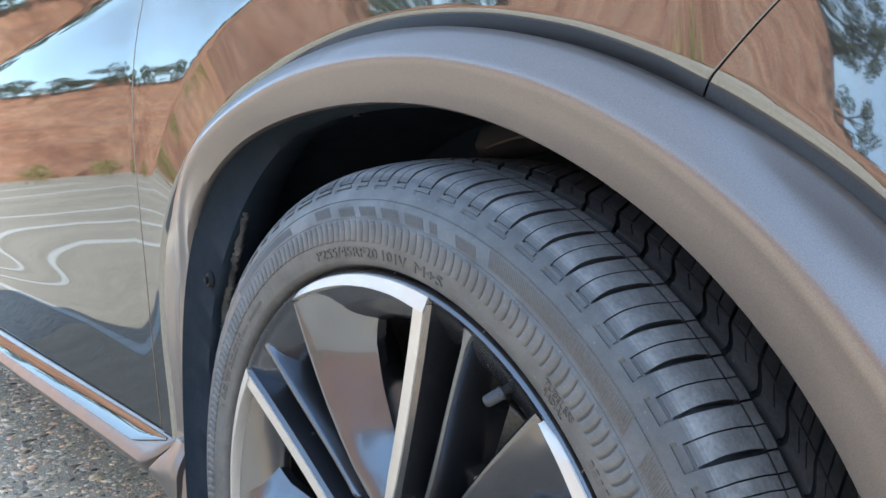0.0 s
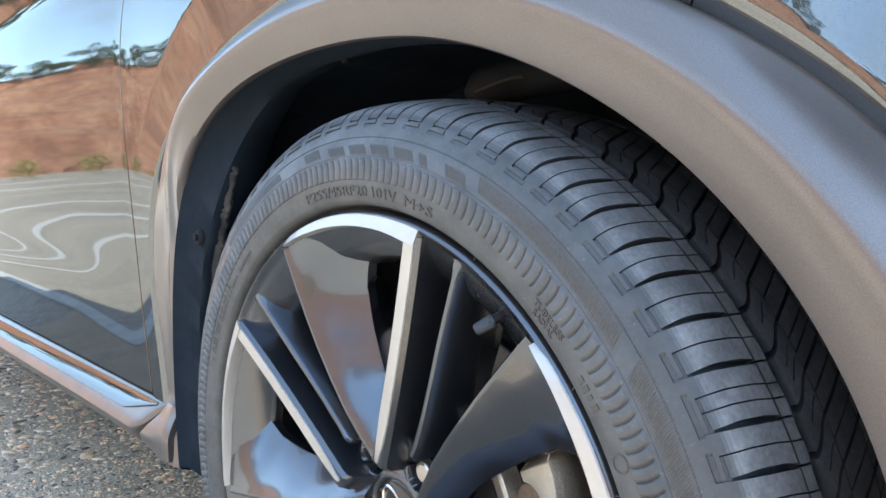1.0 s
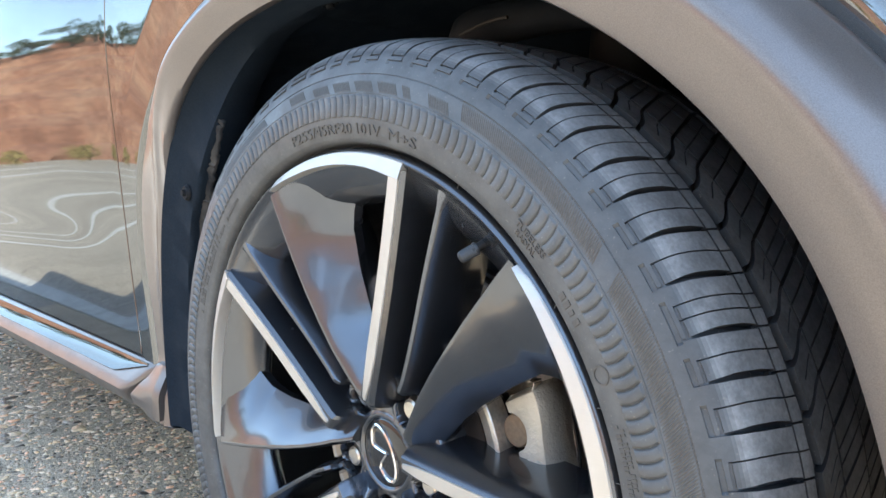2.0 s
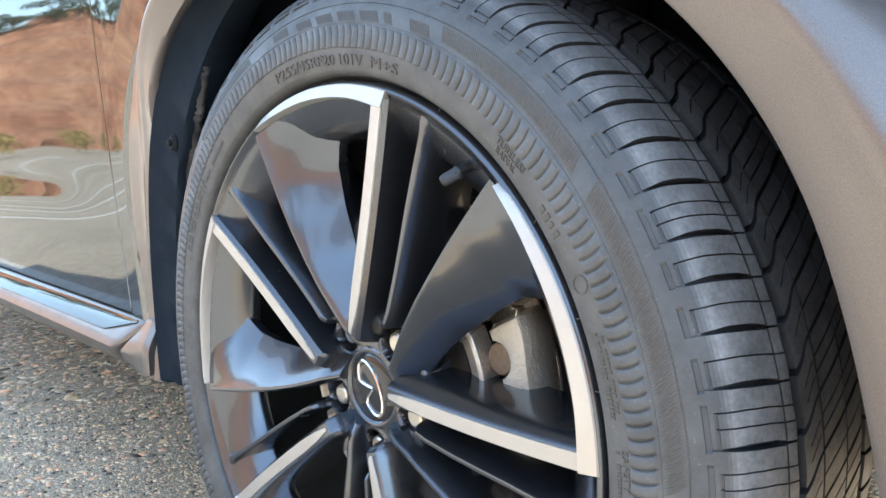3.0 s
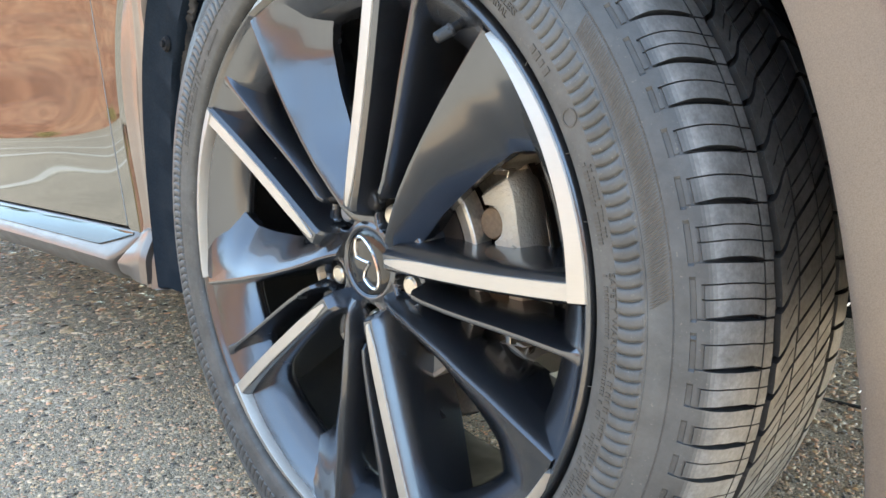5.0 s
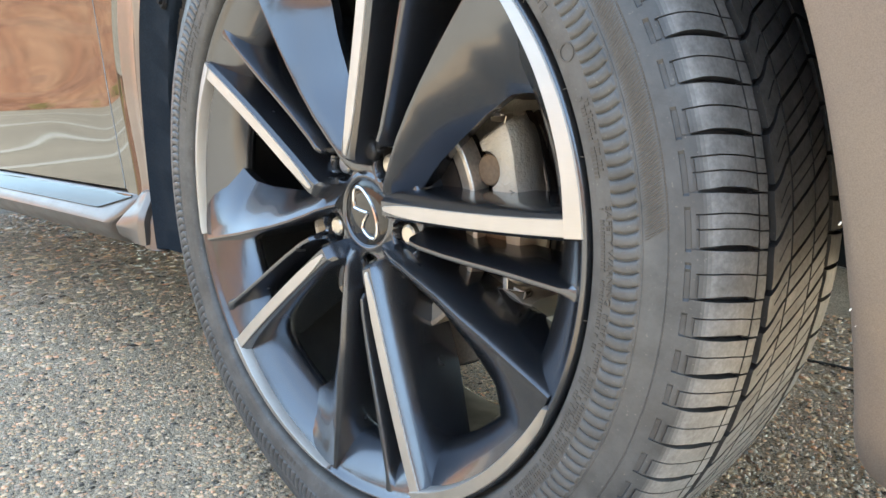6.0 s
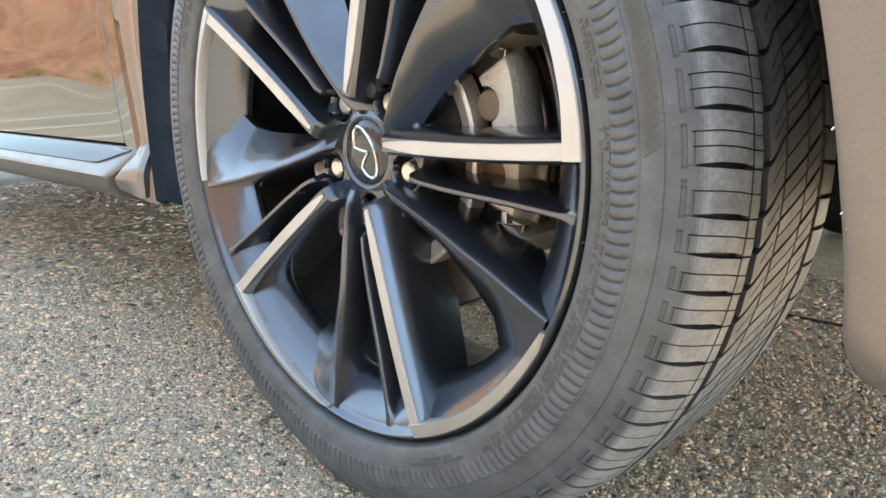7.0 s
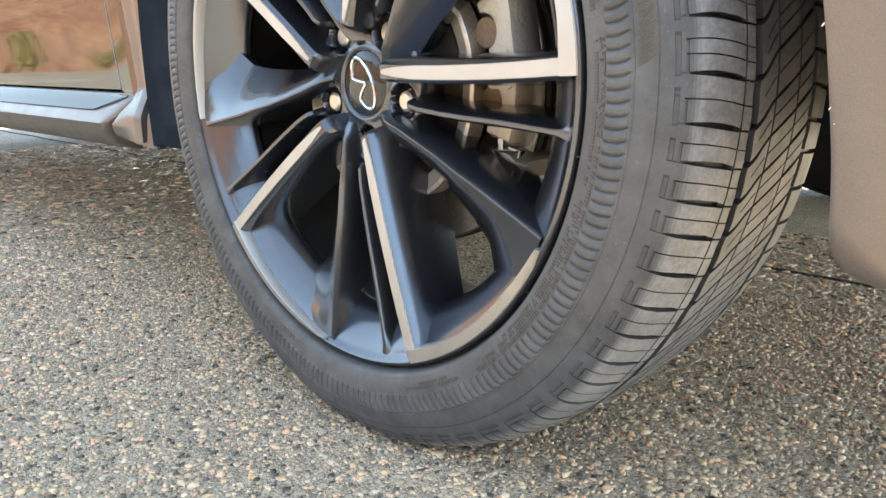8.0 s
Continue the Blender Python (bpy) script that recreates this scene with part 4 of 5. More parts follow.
band = smooth01((r_ - 0.2957) / 0.0008) * (1 - smooth01((r_ - 0.3122) / 0.0014))
tooth = np.interp(saw, [0, 0.035, 0.085, 0.135, 0.19, 0.26, 0.40, 0.65, 0.95, 1], [0.42, 0.15, -0.35, -0.25, 0.30, 0.70, 1.0, 0.98, 0.65, 0.42])[:, None]
D = -0.0015 * band * tooth
D = D - 0.0005 * (np.abs(r_ - 0.3151) < 0.0004) - 0.0006 * smooth01(1 - np.abs(r_ - 0.2790) / 0.0014)
D = D + 0.0006 * (np.abs(r_ - 0.3300) < 0.0005)
skew = 8.0 * (r_ - 0.303) + 0.40 * np.clip((r_ - 0.303) / 0.01, -1, 1) ** 2
th = np.radians(cols)[:, None] + np.radians(skew)
V = tyre_point(th, y_ - D * NYv[rows][None, :], r_ - D * NRv[rows][None, :])
tyre = link("tyre", V.reshape(-1, 3), grid_faces(len(cols), len(rows), True, False), TYRE, car, "black rubber tyre with grooved tread and ribbed side wall", sharp=40)
set_uv(tyre, np.repeat(cols[:, None] / 360, len(rows), 1), np.repeat(_d[rows][None, :] / TOTAL, len(cols), 0))

# tread: columns lie along the cross grooves, rows along the ring grooves
PITCH = [4.8, 4.4, 4.8, 4.8, 3.95, 4.2, 4.05, 5.15, 5.65, 5.6, 5.0, 4.7, 4.3, 5.3, 4.8, 4.8, 4.1, 4.83, 4.17, 4.4, 4.85]      # block lengths in degrees
more = [PITCH[k % 21] for k in range(55)]
lens = np.concatenate([PITCH, np.array(more) * (360 - sum(PITCH)) / sum(more)])
DEG_MM = 0.3655 * math.pi / 180 * 1000                       # millimetres to a degree
c_deg, c_off, c_kind, c_p = [], [], [], []
start = -35.2
for L in lens:
    mm = L * DEG_MM
    for o in (-2.40, -1.85, -1.70, -0.7, 0.7, 1.70, 1.85, 2.40):
        c_deg.append(start), c_off.append(o), c_kind.append(1 if abs(o) <= 1.71 else 0), c_p.append((o / mm) % 1)
    cuts = (0.335, 0.60) if L > 5.2 else (0.50,)
    last = 2.40
    for q in cuts + (1.0,):
        stop = q * mm - (0.9 if q < 1 else 2.40)
        for o in np.arange(1, int((stop - last) / 2.4) + 1) * (stop - last) / (int((stop - last) / 2.4) + 1) + last:
            c_deg.append(start + o / DEG_MM), c_off.append(0), c_kind.append(0), c_p.append(o / mm)
        if q < 1:
            for o in (-0.9, -0.50, -0.42, 0.42, 0.50, 0.9):
                c_deg.append(start + q * L), c_off.append(o), c_kind.append(2 if abs(o) < 0.45 else 0), c_p.append(q + o / mm)
            last = q * mm + 0.9
    start += L
c_cut = np.interp(np.array(c_deg), np.cumsum(lens) - 35.2 - lens / 2, lens)[:, None]
c_deg, c_off, c_kind, c_p = (np.array(a)[:, None] for a in (c_deg, c_off, c_kind, c_p))


def span(a, b, step):
    return list(np.linspace(a, b, max(2, int(round((b - a) / step)) + 1)))


y_rows = np.array(sorted(set(np.round(
    [1.4, 2.1] + [2.9, 3.0, 4.4, 4.5] + [5.2] + [5.95, 6.05, 6.95, 7.05] + [7.6, 8.6, 10.0, 12.0] + span(14, 49, 3.2) + [50.2, 50.35, 50.5, 52.0, 52.15, 52.3, 54.5, 57, 59.5, 61.6, 61.9, 62.1, 63.4, 66, 69.6, 70.9, 71.1, 71.4]
    + span(73.5, 93.5, 2.6) + [94.8, 95.1, 95.3, 97.5, 97.7, 98.0] + span(100, 132, 2.9) + [133.6, 133.9, 134.1, 136.3, 136.5, 136.8] + span(139, 162, 2.9) + [163.8, 164.1, 164.3, 166, 171.5, 173.2, 173.4, 173.7] + span(177, 236, 5.0) + [238, 241, 243.4], 3)))) / 1000
TY, TR = PY[I_SEAM - 5:-I_SEAM + 5], PR[I_SEAM - 5:-I_SEAM + 5]
r_rows = np.interp(y_rows, TY, TR)
ny_rows, nr_rows = np.interp(y_rows, TY, NYv[I_SEAM - 5:-I_SEAM + 5]), np.interp(y_rows, TY, NRv[I_SEAM - 5:-I_SEAM + 5])
Yr = y_rows[None, :]
g = y_rows[None, :] * 1000                                   # millimetres across


def zone(a, b):
    return ((g > a) & (g < b)).astype(float)


groove, sipe = (c_kind == 1).astype(float), (c_kind == 2).astype(float)
D = np.zeros((len(c_deg), len(y_rows)))
D = np.maximum(D, 7.0 * groove * zone(6.0, 50.4) * smooth01((g - 4.5) / 9))
D = np.maximum(D, 4.2 * sipe * zone(6.0, 50.4) * smooth01((g - 5.5) / 3 + 0.3))
# bracket lines on the flank of the shoulder: a slot and, inside it, a thin line that joins a sipe to the next groove
p_ = c_p
last_cut = np.where(c_cut > 5.2, 0.60, 0.50)
D = np.maximum(D, 1.5 * zone(2.95, 4.45) * ((p_ < last_cut + 0.09) | (p_ > 0.94)))
D = np.maximum(D, 1.4 * zone(6.0, 7.0) * (p_ <= last_cut + 0.005))
D = np.maximum(D, 1.2 * groove * zone(3.5, 7.0))
# ring grooves and the narrow rib
D = np.maximum(D, 4.0 * zone(50.4, 52.05))
D = np.maximum(D, 3.6 * np.maximum(groove, sipe) * zone(52.05, 62.0))
D = np.maximum(D, 7.4 * zone(62.0, 71.0))
D = np.maximum(D, 5.5 * zone(95.2, 97.6))
D = np.maximum(D, 5.5 * zone(134.0, 136.4))
D = np.maximum(D, 7.4 * zone(164.2, 173.3))
for a, b in ((71.0, 95.2), (97.6, 134.0), (136.4, 164.2)):
    D = np.maximum(D, 5.6 * groove * zone(a, b))
    D = np.maximum(D, 4.5 * sipe * (zone(a, b) if a > 95 else zone(79, 92)))
D = np.maximum(D, 5.5 * groove * zone(173.3, 236))
D = D / 1000
# width of the cross grooves, slant of the ribs, zigzag of the main grooves
wid = np.interp(g, [2, 6, 9, 16, 24, 40, 50, 51, 52, 62, 71, 77, 95, 96, 98, 134, 136, 145, 164, 173, 185, 240], [0.35, 0.40, 0.60, 0.95, 1.15, 1.15, 0.85, 0.6, 0.40, 0.40, 1.7, 1.5, 0.85, 0.7, 0.85, 0.8, 1.0, 1.2, 0.9, 0.9, 1.1, 1.1])
wid = np.where(np.abs(c_off) > 1.86, 1.0, wid) * np.where(np.isin(np.abs(c_off), (0.9, 0.50, 0.42)), np.interp(g, [52, 62, 75, 160, 173], [1.0, 1.0, 1.7, 1.7, 1.2]) / np.maximum(wid, 1e-6), 1.0)
shear = np.interp(g, [2, 6, 20, 40, 52, 62, 68, 74, 80, 89, 95, 97.6, 134, 136.4, 164, 173, 240], [1.05, 1.0, 0.87, 0.42, 0.0, -0.2, 0.0, 0.3, 0.9, 2.3, 2.9, 3.1, 5.6, 5.8, 7.8, 8.2, 7.0])
rate = c_off * np.clip(wid, 0, np.where(np.abs(c_off) < 1, 2.4, 1.2))
zig = 0.0014 * np.sin(2 * np.pi * c_p) * (np.exp(-((g - 66.5) / 6) ** 2) - np.exp(-((g - 168.8) / 6) ** 2))
th = np.radians(c_deg + rate / DEG_MM + shear)
Yt = Yr + zig - D * ny_rows[None, :]
Rt = r_rows[None, :] - D * nr_rows[None, :]
V = tyre_point(th, Yt, Rt)
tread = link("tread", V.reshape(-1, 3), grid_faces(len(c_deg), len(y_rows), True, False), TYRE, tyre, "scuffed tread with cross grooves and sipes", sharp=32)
vv = np.interp(y_rows, TY, _d[I_SEAM - 5:-I_SEAM + 5] / TOTAL)
set_uv(tread, np.repeat(c_deg / 360, len(y_rows), 1), np.repeat(vv[None, :], len(c_deg), 0))
# scuffed faces stay pale; grooves and middle ribs drop darker, shade by colour
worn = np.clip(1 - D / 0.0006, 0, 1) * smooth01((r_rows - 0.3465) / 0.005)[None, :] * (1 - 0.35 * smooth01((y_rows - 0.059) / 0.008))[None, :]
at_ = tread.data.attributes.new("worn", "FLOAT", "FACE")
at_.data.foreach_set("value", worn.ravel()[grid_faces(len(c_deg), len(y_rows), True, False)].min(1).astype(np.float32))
# far side wall, plain
revolve("inner_side_wall", [(float(r), float(2 * HALF - y)) for y, r in zip(PY[:I_SEAM + 1:40], PR[:I_SEAM + 1:40])], TYRE, tyre, "", n=120, cz=AXLE_Z)
prof = outline


# ---- moulded lettering ----
def side_y(r):
    k = np.argmax(prof[:, 1])
    return np.interp(r, prof[:k, 1], prof[:k, 0])


def arc_text(body, r, a0, a1, height, raise_=0.0010, inward=False, name="moulded_lettering", label=""):
    """Letters bent round the side wall from angle a0 to a1 (degrees), their feet towards the axle."""
    cu = bpy.data.curves.new(name, "FONT")
    cu.body, cu.size, cu.extrude, cu.resolution_u = body, 1.0, 0.0, 2
    tmp = new("tmp", cu)
    dg = bpy.context.evaluated_depsgraph_get()
    me0 = bpy.data.meshes.new_from_object(tmp.evaluated_get(dg))
    bpy.data.objects.remove(tmp)
    bm = bmesh.new()
    bm.from_mesh(me0)
    bpy.data.meshes.remove(me0)
    bpy.data.curves.remove(cu)
    bmesh.ops.triangulate(bm, faces=bm.faces)
    for f in list(bm.faces):
        f.normal_flip() if f.normal.z < 0 else None
    ext = bmesh.ops.extrude_face_region(bm, geom=list(bm.faces))
    for v in ext["geom"]:
        if isinstance(v, bmesh.types.BMVert):
            v.co.z += 1.0
    xs = [v.co.x for v in bm.verts]
    x0, x1 = min(xs), max(xs)
    for v in bm.verts:
        a = radians(a0 + (a1 - a0) * (v.co.x - x0) / (x1 - x0))
        rad = r + (v.co.y - 0.35) * height / 0.7
        up = v.co.z
        v.co = (rad * math.cos(a), float(side_y(rad)) + 0.0012 - (0.0012 + raise_) * up, AXLE_Z + rad * math.sin(a))
    return part(name, bm, TYRE_TEXT, tyre, label, sharp=20)


def arc_bars(r, a0, a1, height, n, seed, raise_=0.0006, label="illegible moulded marks"):
    """Plain bars in place of small marks."""
    rnd = random.Random(seed)
    bm = bmesh.new()
    w = (a1 - a0) / n
    for q in range(n):
        if rnd.random() < 0.16:
            continue
        s0, s1 = a0 + w * (q + 0.12), a0 + w * (q + 0.12 + rnd.uniform(0.45, 0.75))
        h = height * rnd.uniform(0.7, 1.0)
        vs = []
        for a, rad in ((s0, r - h / 2), (s1, r - h / 2), (s1, r + h / 2), (s0, r + h / 2)):
            c, s = math.cos(radians(a)), math.sin(radians(a))
            y = float(side_y(rad))
            vs.append((bm.verts.new((rad * c, y + 0.001, AXLE_Z + rad * s)), bm.verts.new((rad * c, y - raise_, AXLE_Z + rad * s))))
        bm.faces.new([v[1] for v in vs])
        for e in range(4):
            f = (e + 1) % 4
            bm.faces.new([vs[e][0], vs[f][0], vs[f][1], vs[e][1]])
    return part("moulded_line", bm, TYRE_TEXT, tyre, label, sharp=20)


TYRE_TEXT = m_dusty("letter_rubber", (0.088, 0.083, 0.077), 0.65, dust=(0.12, 0.11, 0.10), amount=0.2, grain=500, bump=0.2)
arc_text("P255/45RF20", 0.2872, 104.4, 86.6, 0.0085, label="moulded size lettering")
arc_text("101V", 0.2872, 85.2, 79.2, 0.0085)
arc_text("M+S", 0.2872, 77.2, 70.6, 0.0085)
arc_text("TUBELESS", 0.2922, 48.6, 42.4, 0.0046, 0.0008)
arc_text("RADIAL", 0.2862, 47.9, 43.6, 0.0046, 0.0008)
arc_text("SAFETY WARNING", 0.2930, 6.8, -5.9, 0.0042, 0.0006)
for r_, a_, b_, h_, n_, sd in ((0.2880, 39.0, 31.6, 0.0068, 6, 1), (0.2872, 20.8, 10.2, 0.0040, 20, 2), (0.2912, 20.3, 11.0, 0.0040, 18, 3), (0.2875, 6.6, -13.0, 0.0036, 40, 4),
                               (0.2925, -7.0, -52.0, 0.0036, 88, 5), (0.2880, -15.0, -50.0, 0.0036, 66, 6), (0.2838, -16.0, -44.0, 0.0034, 50, 7), (0.2865, -82.0, -96.0, 0.0060, 12, 8), (0.2870, -101.0, -114.0, 0.0055, 11, 9),
                               (0.2905, -57.0, -72.0, 0.0034, 24, 10), (0.2868, -60.0, -68.0, 0.0030, 14, 11), (0.2870, 160.0, 128.0, 0.0040, 50, 12), (0.2915, 158.0, 140.0, 0.0036, 30, 13)):
    arc_bars(r_, a_, b_, h_, n_, sd)
# a moulded ring mark
bm = bmesh.new()
for q in range(28):
    a = q / 28 * 2 * math.pi
    for rr_, up in ((0.0062, 0.0), (0.0062, 0.0008), (0.0050, 0.0008), (0.0050, 0.0)):
        rad, an = 0.2890 + rr_ * math.cos(a), radians(26.7) + rr_ * math.sin(a) / 0.289
        bm.verts.new((rad * math.cos(an), float(side_y(rad)) + 0.0006 - up - 0.0004, AXLE_Z + rad * math.sin(an)))
bm.verts.ensure_lookup_table()
for q in range(28):
    for e in range(3):
        a0, b0 = q * 4 + e, ((q + 1) % 28) * 4 + e
        bm.faces.new([bm.verts[i] for i in (a0, b0, b0 + 1, a0 + 1)])
part("moulded_ring", bm, TYRE_TEXT, tyre)


def spew_hair(th, seed):
    """A thin whisker of rubber left from the mould, at the bead."""
    rnd = random.Random(seed)
    bm = bmesh.new()
    cyl_bm(bm, 0.00028, 0.00018, 0.011, pose(0, 0, 0.0045), 6)
    bm.transform(pose(0, 0, AXLE_Z, 0, -th, 0) @ pose(0.2745, -0.0015, 0, rnd.uniform(15, 40), 0, 0) @ pose(0, 0, 0, 0, 90 + rnd.uniform(-25, 25), 0))
    part("spew_hair", bm, HAIR, tyre, "thin rubber whisker")


HAIR = Mat("dusty_rubber_hair", (0.10, 0.095, 0.09), 0.8).m
for q, th_ in enumerate((142, 117, 83, 61, 37, 23, 13.5, -9.5, -34, -58, -77, -97, -122)):
    spew_hair(th_, q)


def hatch_patch(r0, r1, a0, a1, skew=0.010, pitch=0.0019):
    """A field of fine slanted ridges on the upper side wall."""
    mid = (r0 + r1) / 2
    n = int(abs(radians(a1 - a0)) * mid / pitch) * 2
    sgn = 1 if a1 > a0 else -1
    bm = bmesh.new()
    cols_ = []
    for q in range(n + 1):
        b = radians(a0) + sgn * q * pitch / 2 / mid
        up = -0.00060 if q % 2 else 0.00010
        if q in (0, n):
            up = 0.0006
        line = []
        for f in np.linspace(0, 1, 5):
            rad = r0 + (r1 - r0) * f
            an = b + skew * (f - 0.5) / mid
            line.append(bm.verts.new((rad * math.cos(an), float(side_y(rad)) + (0.0006 if f in (0.0, 1.0) else up), AXLE_Z + rad * math.sin(an))))
        cols_.append(line)
    for c0, c1 in zip(cols_, cols_[1:]):
        for e in range(4):
            bm.faces.new([c0[e], c1[e], c1[e + 1], c0[e + 1]])
    return part("hatched_patch", bm, TYRE_TEXT, tyre, "finely hatched patch on the side wall", sharp=20)


for q in range(6):                                     # six plain blocks in place of a trade name
    hatch_patch(0.3140, 0.3265, 97.0 - 5.3 * q, 97.0 - 5.3 * q - (2.0 if q == 4 else 4.2))
hatch_patch(0.3150, 0.3310, 64.4, 38.2)
hatch_patch(0.3145, 0.3310, 35.3, 3.0)
hatch_patch(0.3150, 0.3300, 104.0, 99.5)
hatch_patch(0.3150, 0.3300, 135.0, 112.0)



# ---- ground ----
bm = bmesh.new()
N = 40
bmesh.ops.create_grid(bm, x_segments=N, y_segments=N, size=1500)
for _v in bm.verts:
    _v.co.z = -0.003
ground = part("ground", bm, ASPHALT, None, "grey asphalt with exposed stone")
ground.data.flip_normals()
tagged(ground, category="ground", kind="structure")


bm = bmesh.new()
box_bm(bm, (4.2, 2.3, 0.004), pose(-1.15, 0.50, -0.0034))
bed = part("pavement", bm, BED, None, "tan grit between the stones of the asphalt")
tagged(bed, category="pavement", kind="structure")


def stones(name, x0, x1, y0, y1, pitch, seed, keep=lambda x, y: x > -99):
    """Crushed stone bedded in the asphalt: low faceted pebbles, each its own island."""
    rng = np.random.default_rng(seed)
    nx, ny = int((x1 - x0) / pitch), int((y1 - y0) / pitch)
    gx, gy = np.meshgrid(np.arange(nx), np.arange(ny), indexing="ij")
    px = x0 + (gx + rng.uniform(-0.1, 1.1, gx.shape)) * pitch
    py = y0 + (gy + rng.uniform(-0.1, 1.1, gx.shape)) * pitch
    px, py = px.ravel(), py.ravel()
    m = keep(px, py)
    px, py = px[m], py[m]
    n = len(px)
    size = pitch * np.clip(rng.lognormal(-0.60, 0.48, n), 0.18, 1.45)
    ang, asp = rng.uniform(0, 2 * np.pi, n), rng.uniform(0.5, 1.0, n)
    hgt = size * rng.uniform(0.35, 0.85, n)
    top = rng.uniform(-0.0026, 0.0010, n)
    # five-sided foot, five-sided shoulder, a tilted flat top
    a6 = np.arange(5) * np.pi * 2 / 5
    ja = a6[None, :] + rng.uniform(-0.42, 0.42, (n, 5))
    jr = rng.uniform(0.55, 1.35, (n, 5))
    V = np.zeros((n, 11, 3))
    tx, tyy = rng.uniform(-0.3, 0.3, n), rng.uniform(-0.3, 0.3, n)
    for ring, (f, dz) in enumerate(((1.0, -0.9), (0.86, 0.0))):
        lx, ly = f * jr * size[:, None] * np.cos(ja), f * jr * (size * asp)[:, None] * np.sin(ja)
        V[:, ring * 5:ring * 5 + 5, 0] = px[:, None] + lx * np.cos(ang)[:, None] - ly * np.sin(ang)[:, None]
        V[:, ring * 5:ring * 5 + 5, 1] = py[:, None] + lx * np.sin(ang)[:, None] + ly * np.cos(ang)[:, None]
        V[:, ring * 5:ring * 5 + 5, 2] = (top + dz * hgt)[:, None] + (tx[:, None] * lx + tyy[:, None] * ly) * (0.6 if ring else 0.0)
    V[:, 10, 0], V[:, 10, 1], V[:, 10, 2] = px, py, top + 0.08 * size
    f = [(q, (q + 1) % 5, 5 + (q + 1) % 5, 5 + q) for q in range(5)]
    t3 = [(5 + q, 5 + (q + 1) % 5, 10) for q in range(5)]
    base = np.arange(n)[:, None, None] * 11
    quads = (base + np.array(f)[None]).reshape(-1, 4)
    tris = (base + np.array(t3)[None]).reshape(-1, 3)
    me = bpy.data.meshes.new(name)
    nv, nq, nt_ = n * 11, len(quads), len(tris)
    me.vertices.add(nv)
    me.vertices.foreach_set("co", V.reshape(-1).astype(np.float32))
    me.loops.add(nq * 4 + nt_ * 3)
    me.loops.foreach_set("vertex_index", np.concatenate([quads.ravel(), tris.ravel()]).astype(np.int32))
    me.polygons.add(nq + nt_)
    me.polygons.foreach_set("loop_start", np.concatenate([np.arange(nq) * 4, nq * 4 + np.arange(nt_) * 3]).astype(np.int32))
    me.update(calc_edges=True)
    me.validate()
    me.materials.append(STONE)
    ob = new(name, me)
    return tagged(ob, "crushed grey, tan and pink stone bedded in the asphalt", "gravel", kind="stuff")


NEAR = (-0.80, 0.50, -0.45, 0.75)
stones("asphalt_stones", *NEAR, 0.0046, 3)
stones("asphalt_stones", -1.30, 0.70, -0.60, 1.20, 0.0090, 5, lambda x, y: ~((x > NEAR[0]) & (x < NEAR[1]) & (y > NEAR[2]) & (y < NEAR[3])))
stones("asphalt_stones", -3.2, -1.30, -0.30, 1.60, 0.016, 4)


# the open joint in the asphalt under the car
rings = []
for x in np.arange(-5.0, 2.5, 0.03):
    y = 0.885 + 0.010 * noise.noise(Vector((x * 3, 0, 0))) + 0.004 * noise.noise(Vector((x * 17, 5, 0)))
    w = 0.006 + 0.004 * noise.noise(Vector((x * 9, 9, 0)))
    rings.append([(x, y - w, -0.004), (x, y - w * 0.7, 0.0008), (x, y + w * 0.7, 0.0008), (x, y + w, -0.004)])
seam = loft("ground_joint", rings, GAP, None, "dark open joint in the asphalt")
tagged(seam, category="joint", kind="structure")


# ---- parking lines, seen mirrored in the paint ----
def road_line(x0, y0, x1, y1, w=0.10):
    L = math.hypot(x1 - x0, y1 - y0)
    bm = bmesh.new()
    box_bm(bm, (L, w, 0.004), pose((x0 + x1) / 2, (y0 + y1) / 2, 0.001, 0, 0, math.degrees(math.atan2(y1 - y0, x1 - x0))), 0.001, 1)
    ob = part("parking_line", bm, LINE, None, "white painted parking line, worn")
    return tagged(ob, category="road marking", group="parking lines", kind="structure")


road_line(-14.0, -0.62, -1.7, -0.62, 0.075)
for x, w in ((-6.6, 0.25), (-8.9, 0.30), (-11.5, 0.30), (-20.0, 0.5), (-27.0, 0.6)):
    road_line(x, -0.9, x - 0.4, -7.5, w)
for x in (-3.6, -0.9, 1.8, 4.5):
    road_line(x, -6.4, x - 1.0, -11.5)
road_line(-16, -11.6, 9, -11.6)


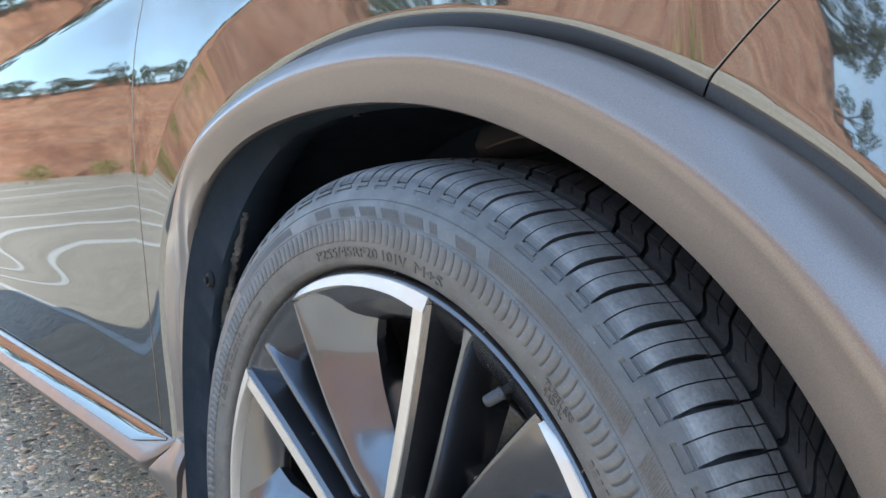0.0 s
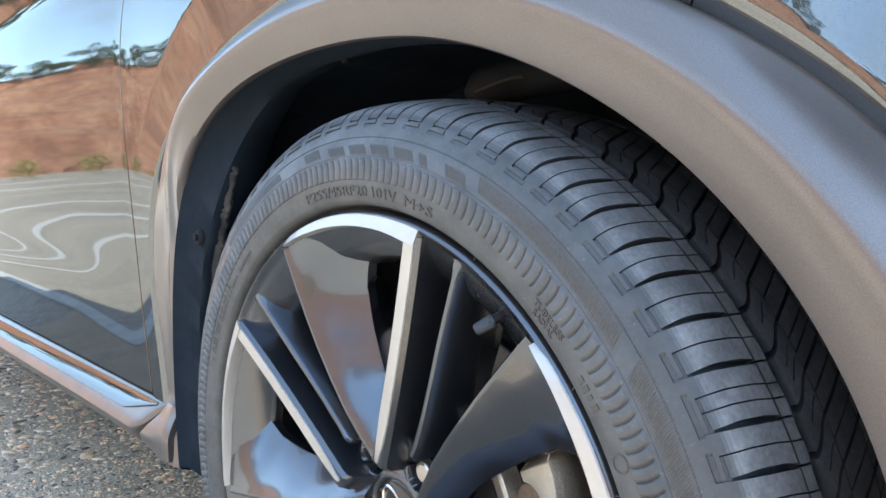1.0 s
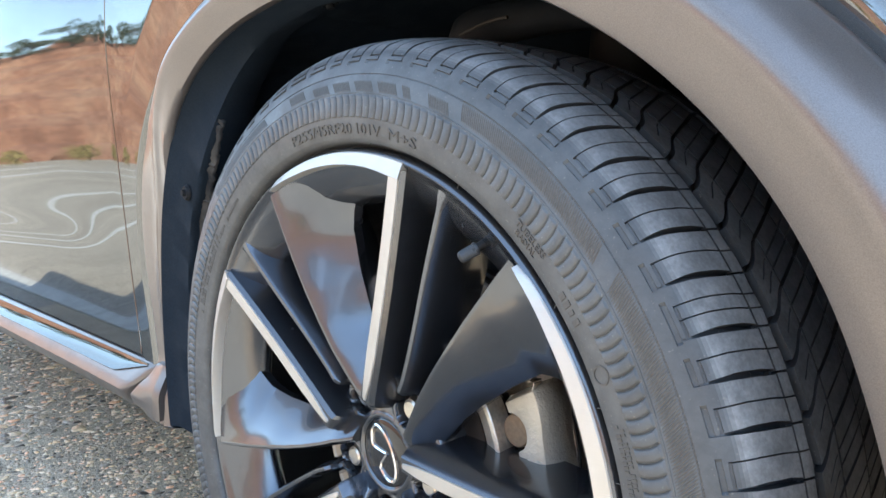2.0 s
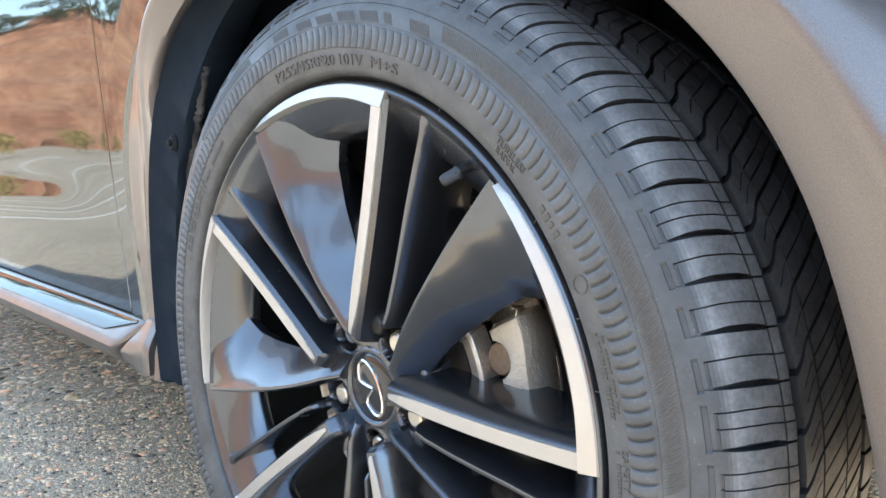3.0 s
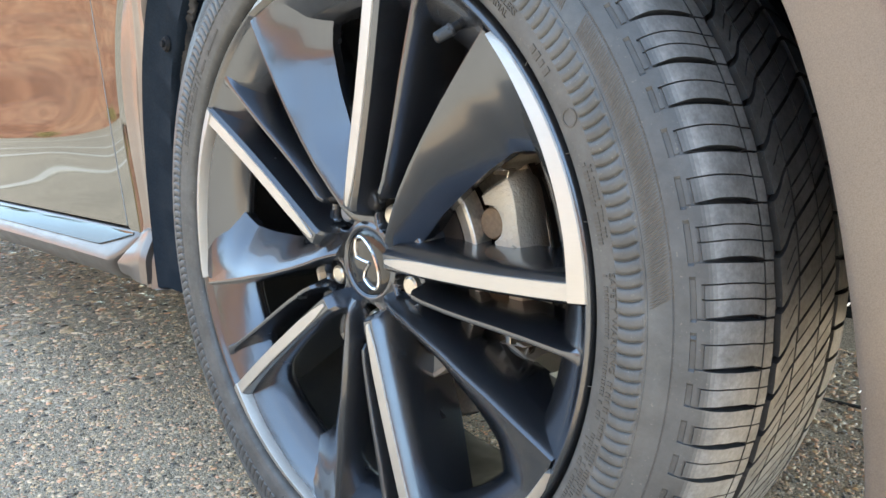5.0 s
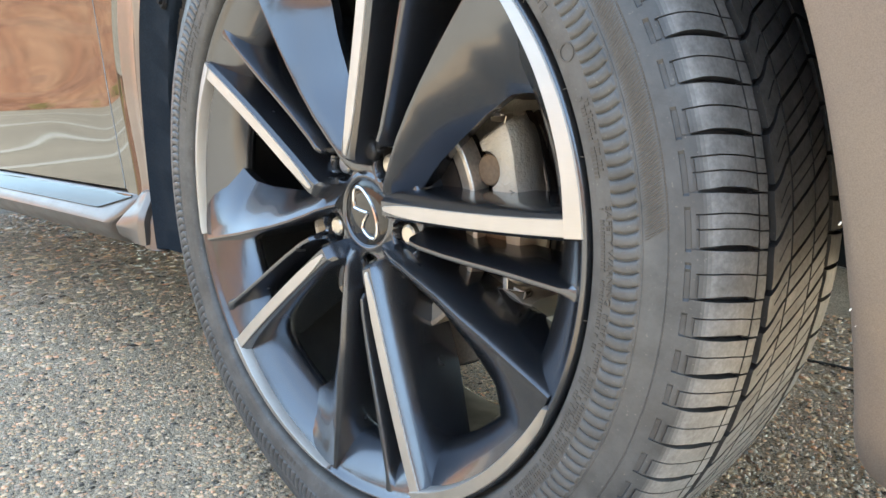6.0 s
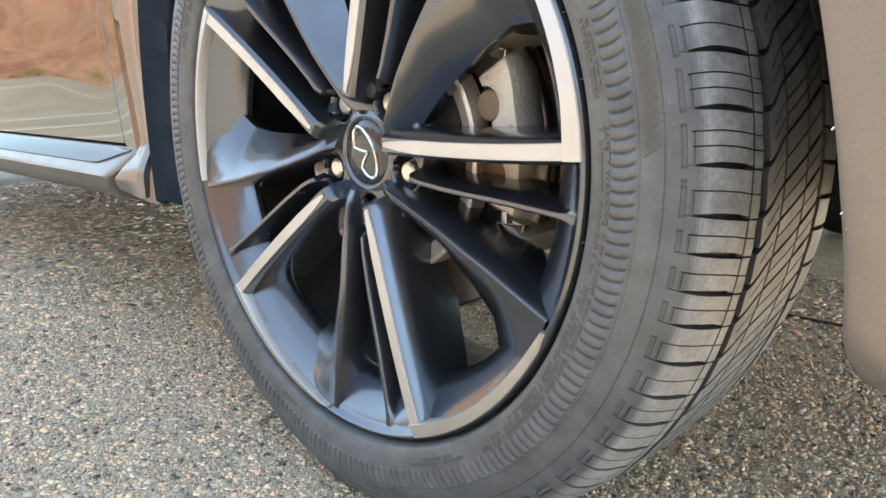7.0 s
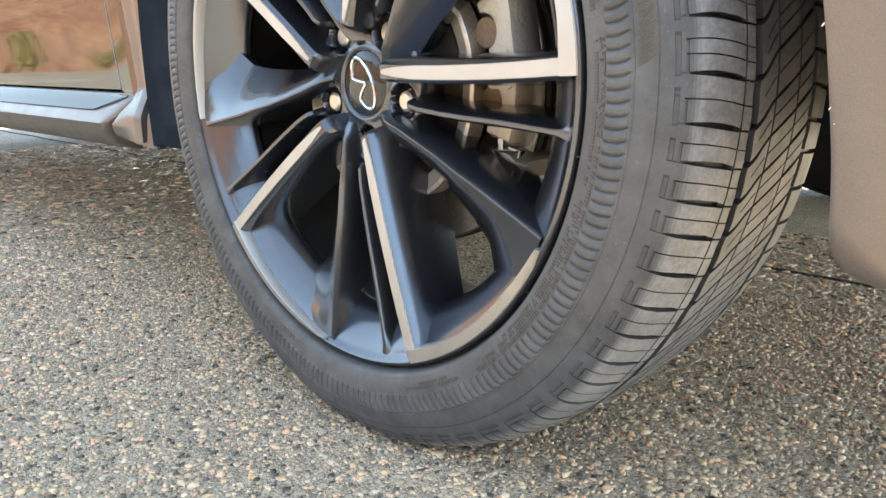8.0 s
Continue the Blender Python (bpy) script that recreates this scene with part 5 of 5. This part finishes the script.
# ---- red rock bank, brush and trees on the near side of the lot ----
def bank(name, cx, cy, turn, length, seed, height=5.0):
    rng = np.random.default_rng(seed)
    nu, nv = 160, 46
    u, v = np.meshgrid(np.linspace(-0.5, 0.5, nu) * length, np.linspace(0, 1, nv), indexing="ij")
    ph = rng.uniform(0, 6, 8)
    z = np.zeros_like(u)
    for q, (fu, fv, am) in enumerate(((0.11, 2, 0.5), (0.23, 5, 0.35), (0.51, 8, 0.25), (0.9, 13, 0.16), (1.7, 21, 0.10), (2.9, 31, 0.06))):
        z += am * np.sin(fu * u + fv * v + ph[q]) * np.cos(0.7 * fu * u - fv * v * 0.8 + ph[-q - 1])
    steps = np.floor(v * 6 + 0.6 * z) / 6 * 0.45 + v * 0.55
    Zb = height * (np.clip(steps, 0, 2) ** 0.9) * (0.95 + 0.05 * np.sin(0.12 * u + ph[0])) + z * v * 0.6 - 0.15 * (v < 0.02)
    depth = 9 * v + 0.8 * z * (v > 0.03)
    a = radians(turn)
    X = cx + u * math.cos(a) + depth * math.sin(a)
    Y = cy + u * math.sin(a) - depth * math.cos(a)
    ob = link(name, np.stack([X, Y, Zb], -1).reshape(-1, 3), grid_faces(nu, nv), ROCK, None, "bank of red sandstone and earth", sharp=40)
    tagged(ob, category="rock bank", kind="structure")
    return X[:, -4], Y[:, -4], Zb[:, -4]                  # the crest, for the trees


crest_side = bank("rock_bank", -8, -15, 6, 80, 5, 7.0)
crest_front = bank("rock_bank", -44, -2, -72, 50, 9, 9.0)
bank("rock_bank", 33, -4, 74, 50, 11, 6.5)


def leaf_clumps(bm, rng, cx, cy, cz, rx, rz, n, size):
    for _ in range(n):
        d = rng.normal(0, 1, 3)
        d /= np.linalg.norm(d) + 1e-9
        q = rng.uniform(0.25, 1.0) ** 0.5
        p = Vector((cx + d[0] * rx * q, cy + d[1] * rx * q, cz + d[2] * rz * q))
        e = Euler(rng.uniform(0, 6.28, 3)).to_matrix()
        s = size * rng.uniform(0.5, 1.4)
        vs = [bm.verts.new(p + e @ Vector(o)) for o in ((-s, 0, 0), (0, -s * 0.45, s * 0.12), (s, 0, 0), (0, s * 0.45, s * 0.12))]
        bm.faces.new(vs)


def bush(x, y, z, r, seed):
    rng = np.random.default_rng(seed)
    root = tagged(new("brush"), "dry yellow-green desert brush on red earth", "bush", "desert brush")
    bm = bmesh.new()
    for q in range(6):
        cyl_bm(bm, 0.03 * r, 0.01 * r, 0.8 * r, pose(0, 0, 0.1 * r, 32 * math.cos(q * 1.05), 32 * math.sin(q * 1.05), 0) @ pose(0, 0, 0.35 * r), 6)
    part("stems", bm, BARK, root)
    bm = bmesh.new()
    for _ in range(7):
        leaf_clumps(bm, rng, rng.normal(0, r * 0.4), rng.normal(0, r * 0.4), r * rng.uniform(0.3, 0.7), r * 0.55, r * 0.4, 60, r * 0.10)
    part("crown", bm, BUSH, root, sharp=180)
    root.matrix_basis = pose(x, y, z)
    return root


def tree(x, y, z, h, seed):
    rng = np.random.default_rng(seed)
    root = tagged(new("tree"), "dark desert tree with an uneven crown", "tree", "trees on the bank")
    bm = bmesh.new()
    cyl_bm(bm, 0.16, 0.07, h * 0.55, pose(0, 0, h * 0.27), 10)
    for q in range(5):
        cyl_bm(bm, 0.07, 0.02, h * 0.5, pose(0, 0, h * 0.45, 35 * math.cos(q * 1.3), 35 * math.sin(q * 1.3), 0) @ pose(0, 0, h * 0.22), 8)
    part("trunk", bm, BARK, root)
    bm = bmesh.new()
    for _ in range(16):
        leaf_clumps(bm, rng, rng.normal(0, h * 0.28), rng.normal(0, h * 0.28), h * rng.uniform(0.2, 0.95), h * 0.20, h * 0.12, 80, h * 0.035)
    part("crown", bm, LEAF, root, sharp=180)
    root.matrix_basis = pose(x, y, z)
    return root


rng_ = np.random.default_rng(21)
for q in range(26):
    u = rng_.uniform(-34, 22)
    bush(-8 + u, -14.6 + 0.105 * u - rng_.uniform(0, 1.2), rng_.uniform(0.0, 0.25), rng_.uniform(0.5, 1.1), 100 + q)
for q in range(8):
    bush(-30 - rng_.uniform(0, 3), -14 + 2.2 * q, 0.1, rng_.uniform(0.5, 1.0), 160 + q)
for crest, n, h0, h1, seed in ((crest_side, 24, 2.4, 3.9, 200), (crest_front, 30, 2.0, 3.2, 240)):
    for q in range(n):
        i = min(159, int((q + rng_.uniform(0.1, 0.9)) / n * 159))
        tree(float(crest[0][i]), float(crest[1][i]), float(crest[2][i]) - 0.5, rng_.uniform(h0, h1), seed + q)
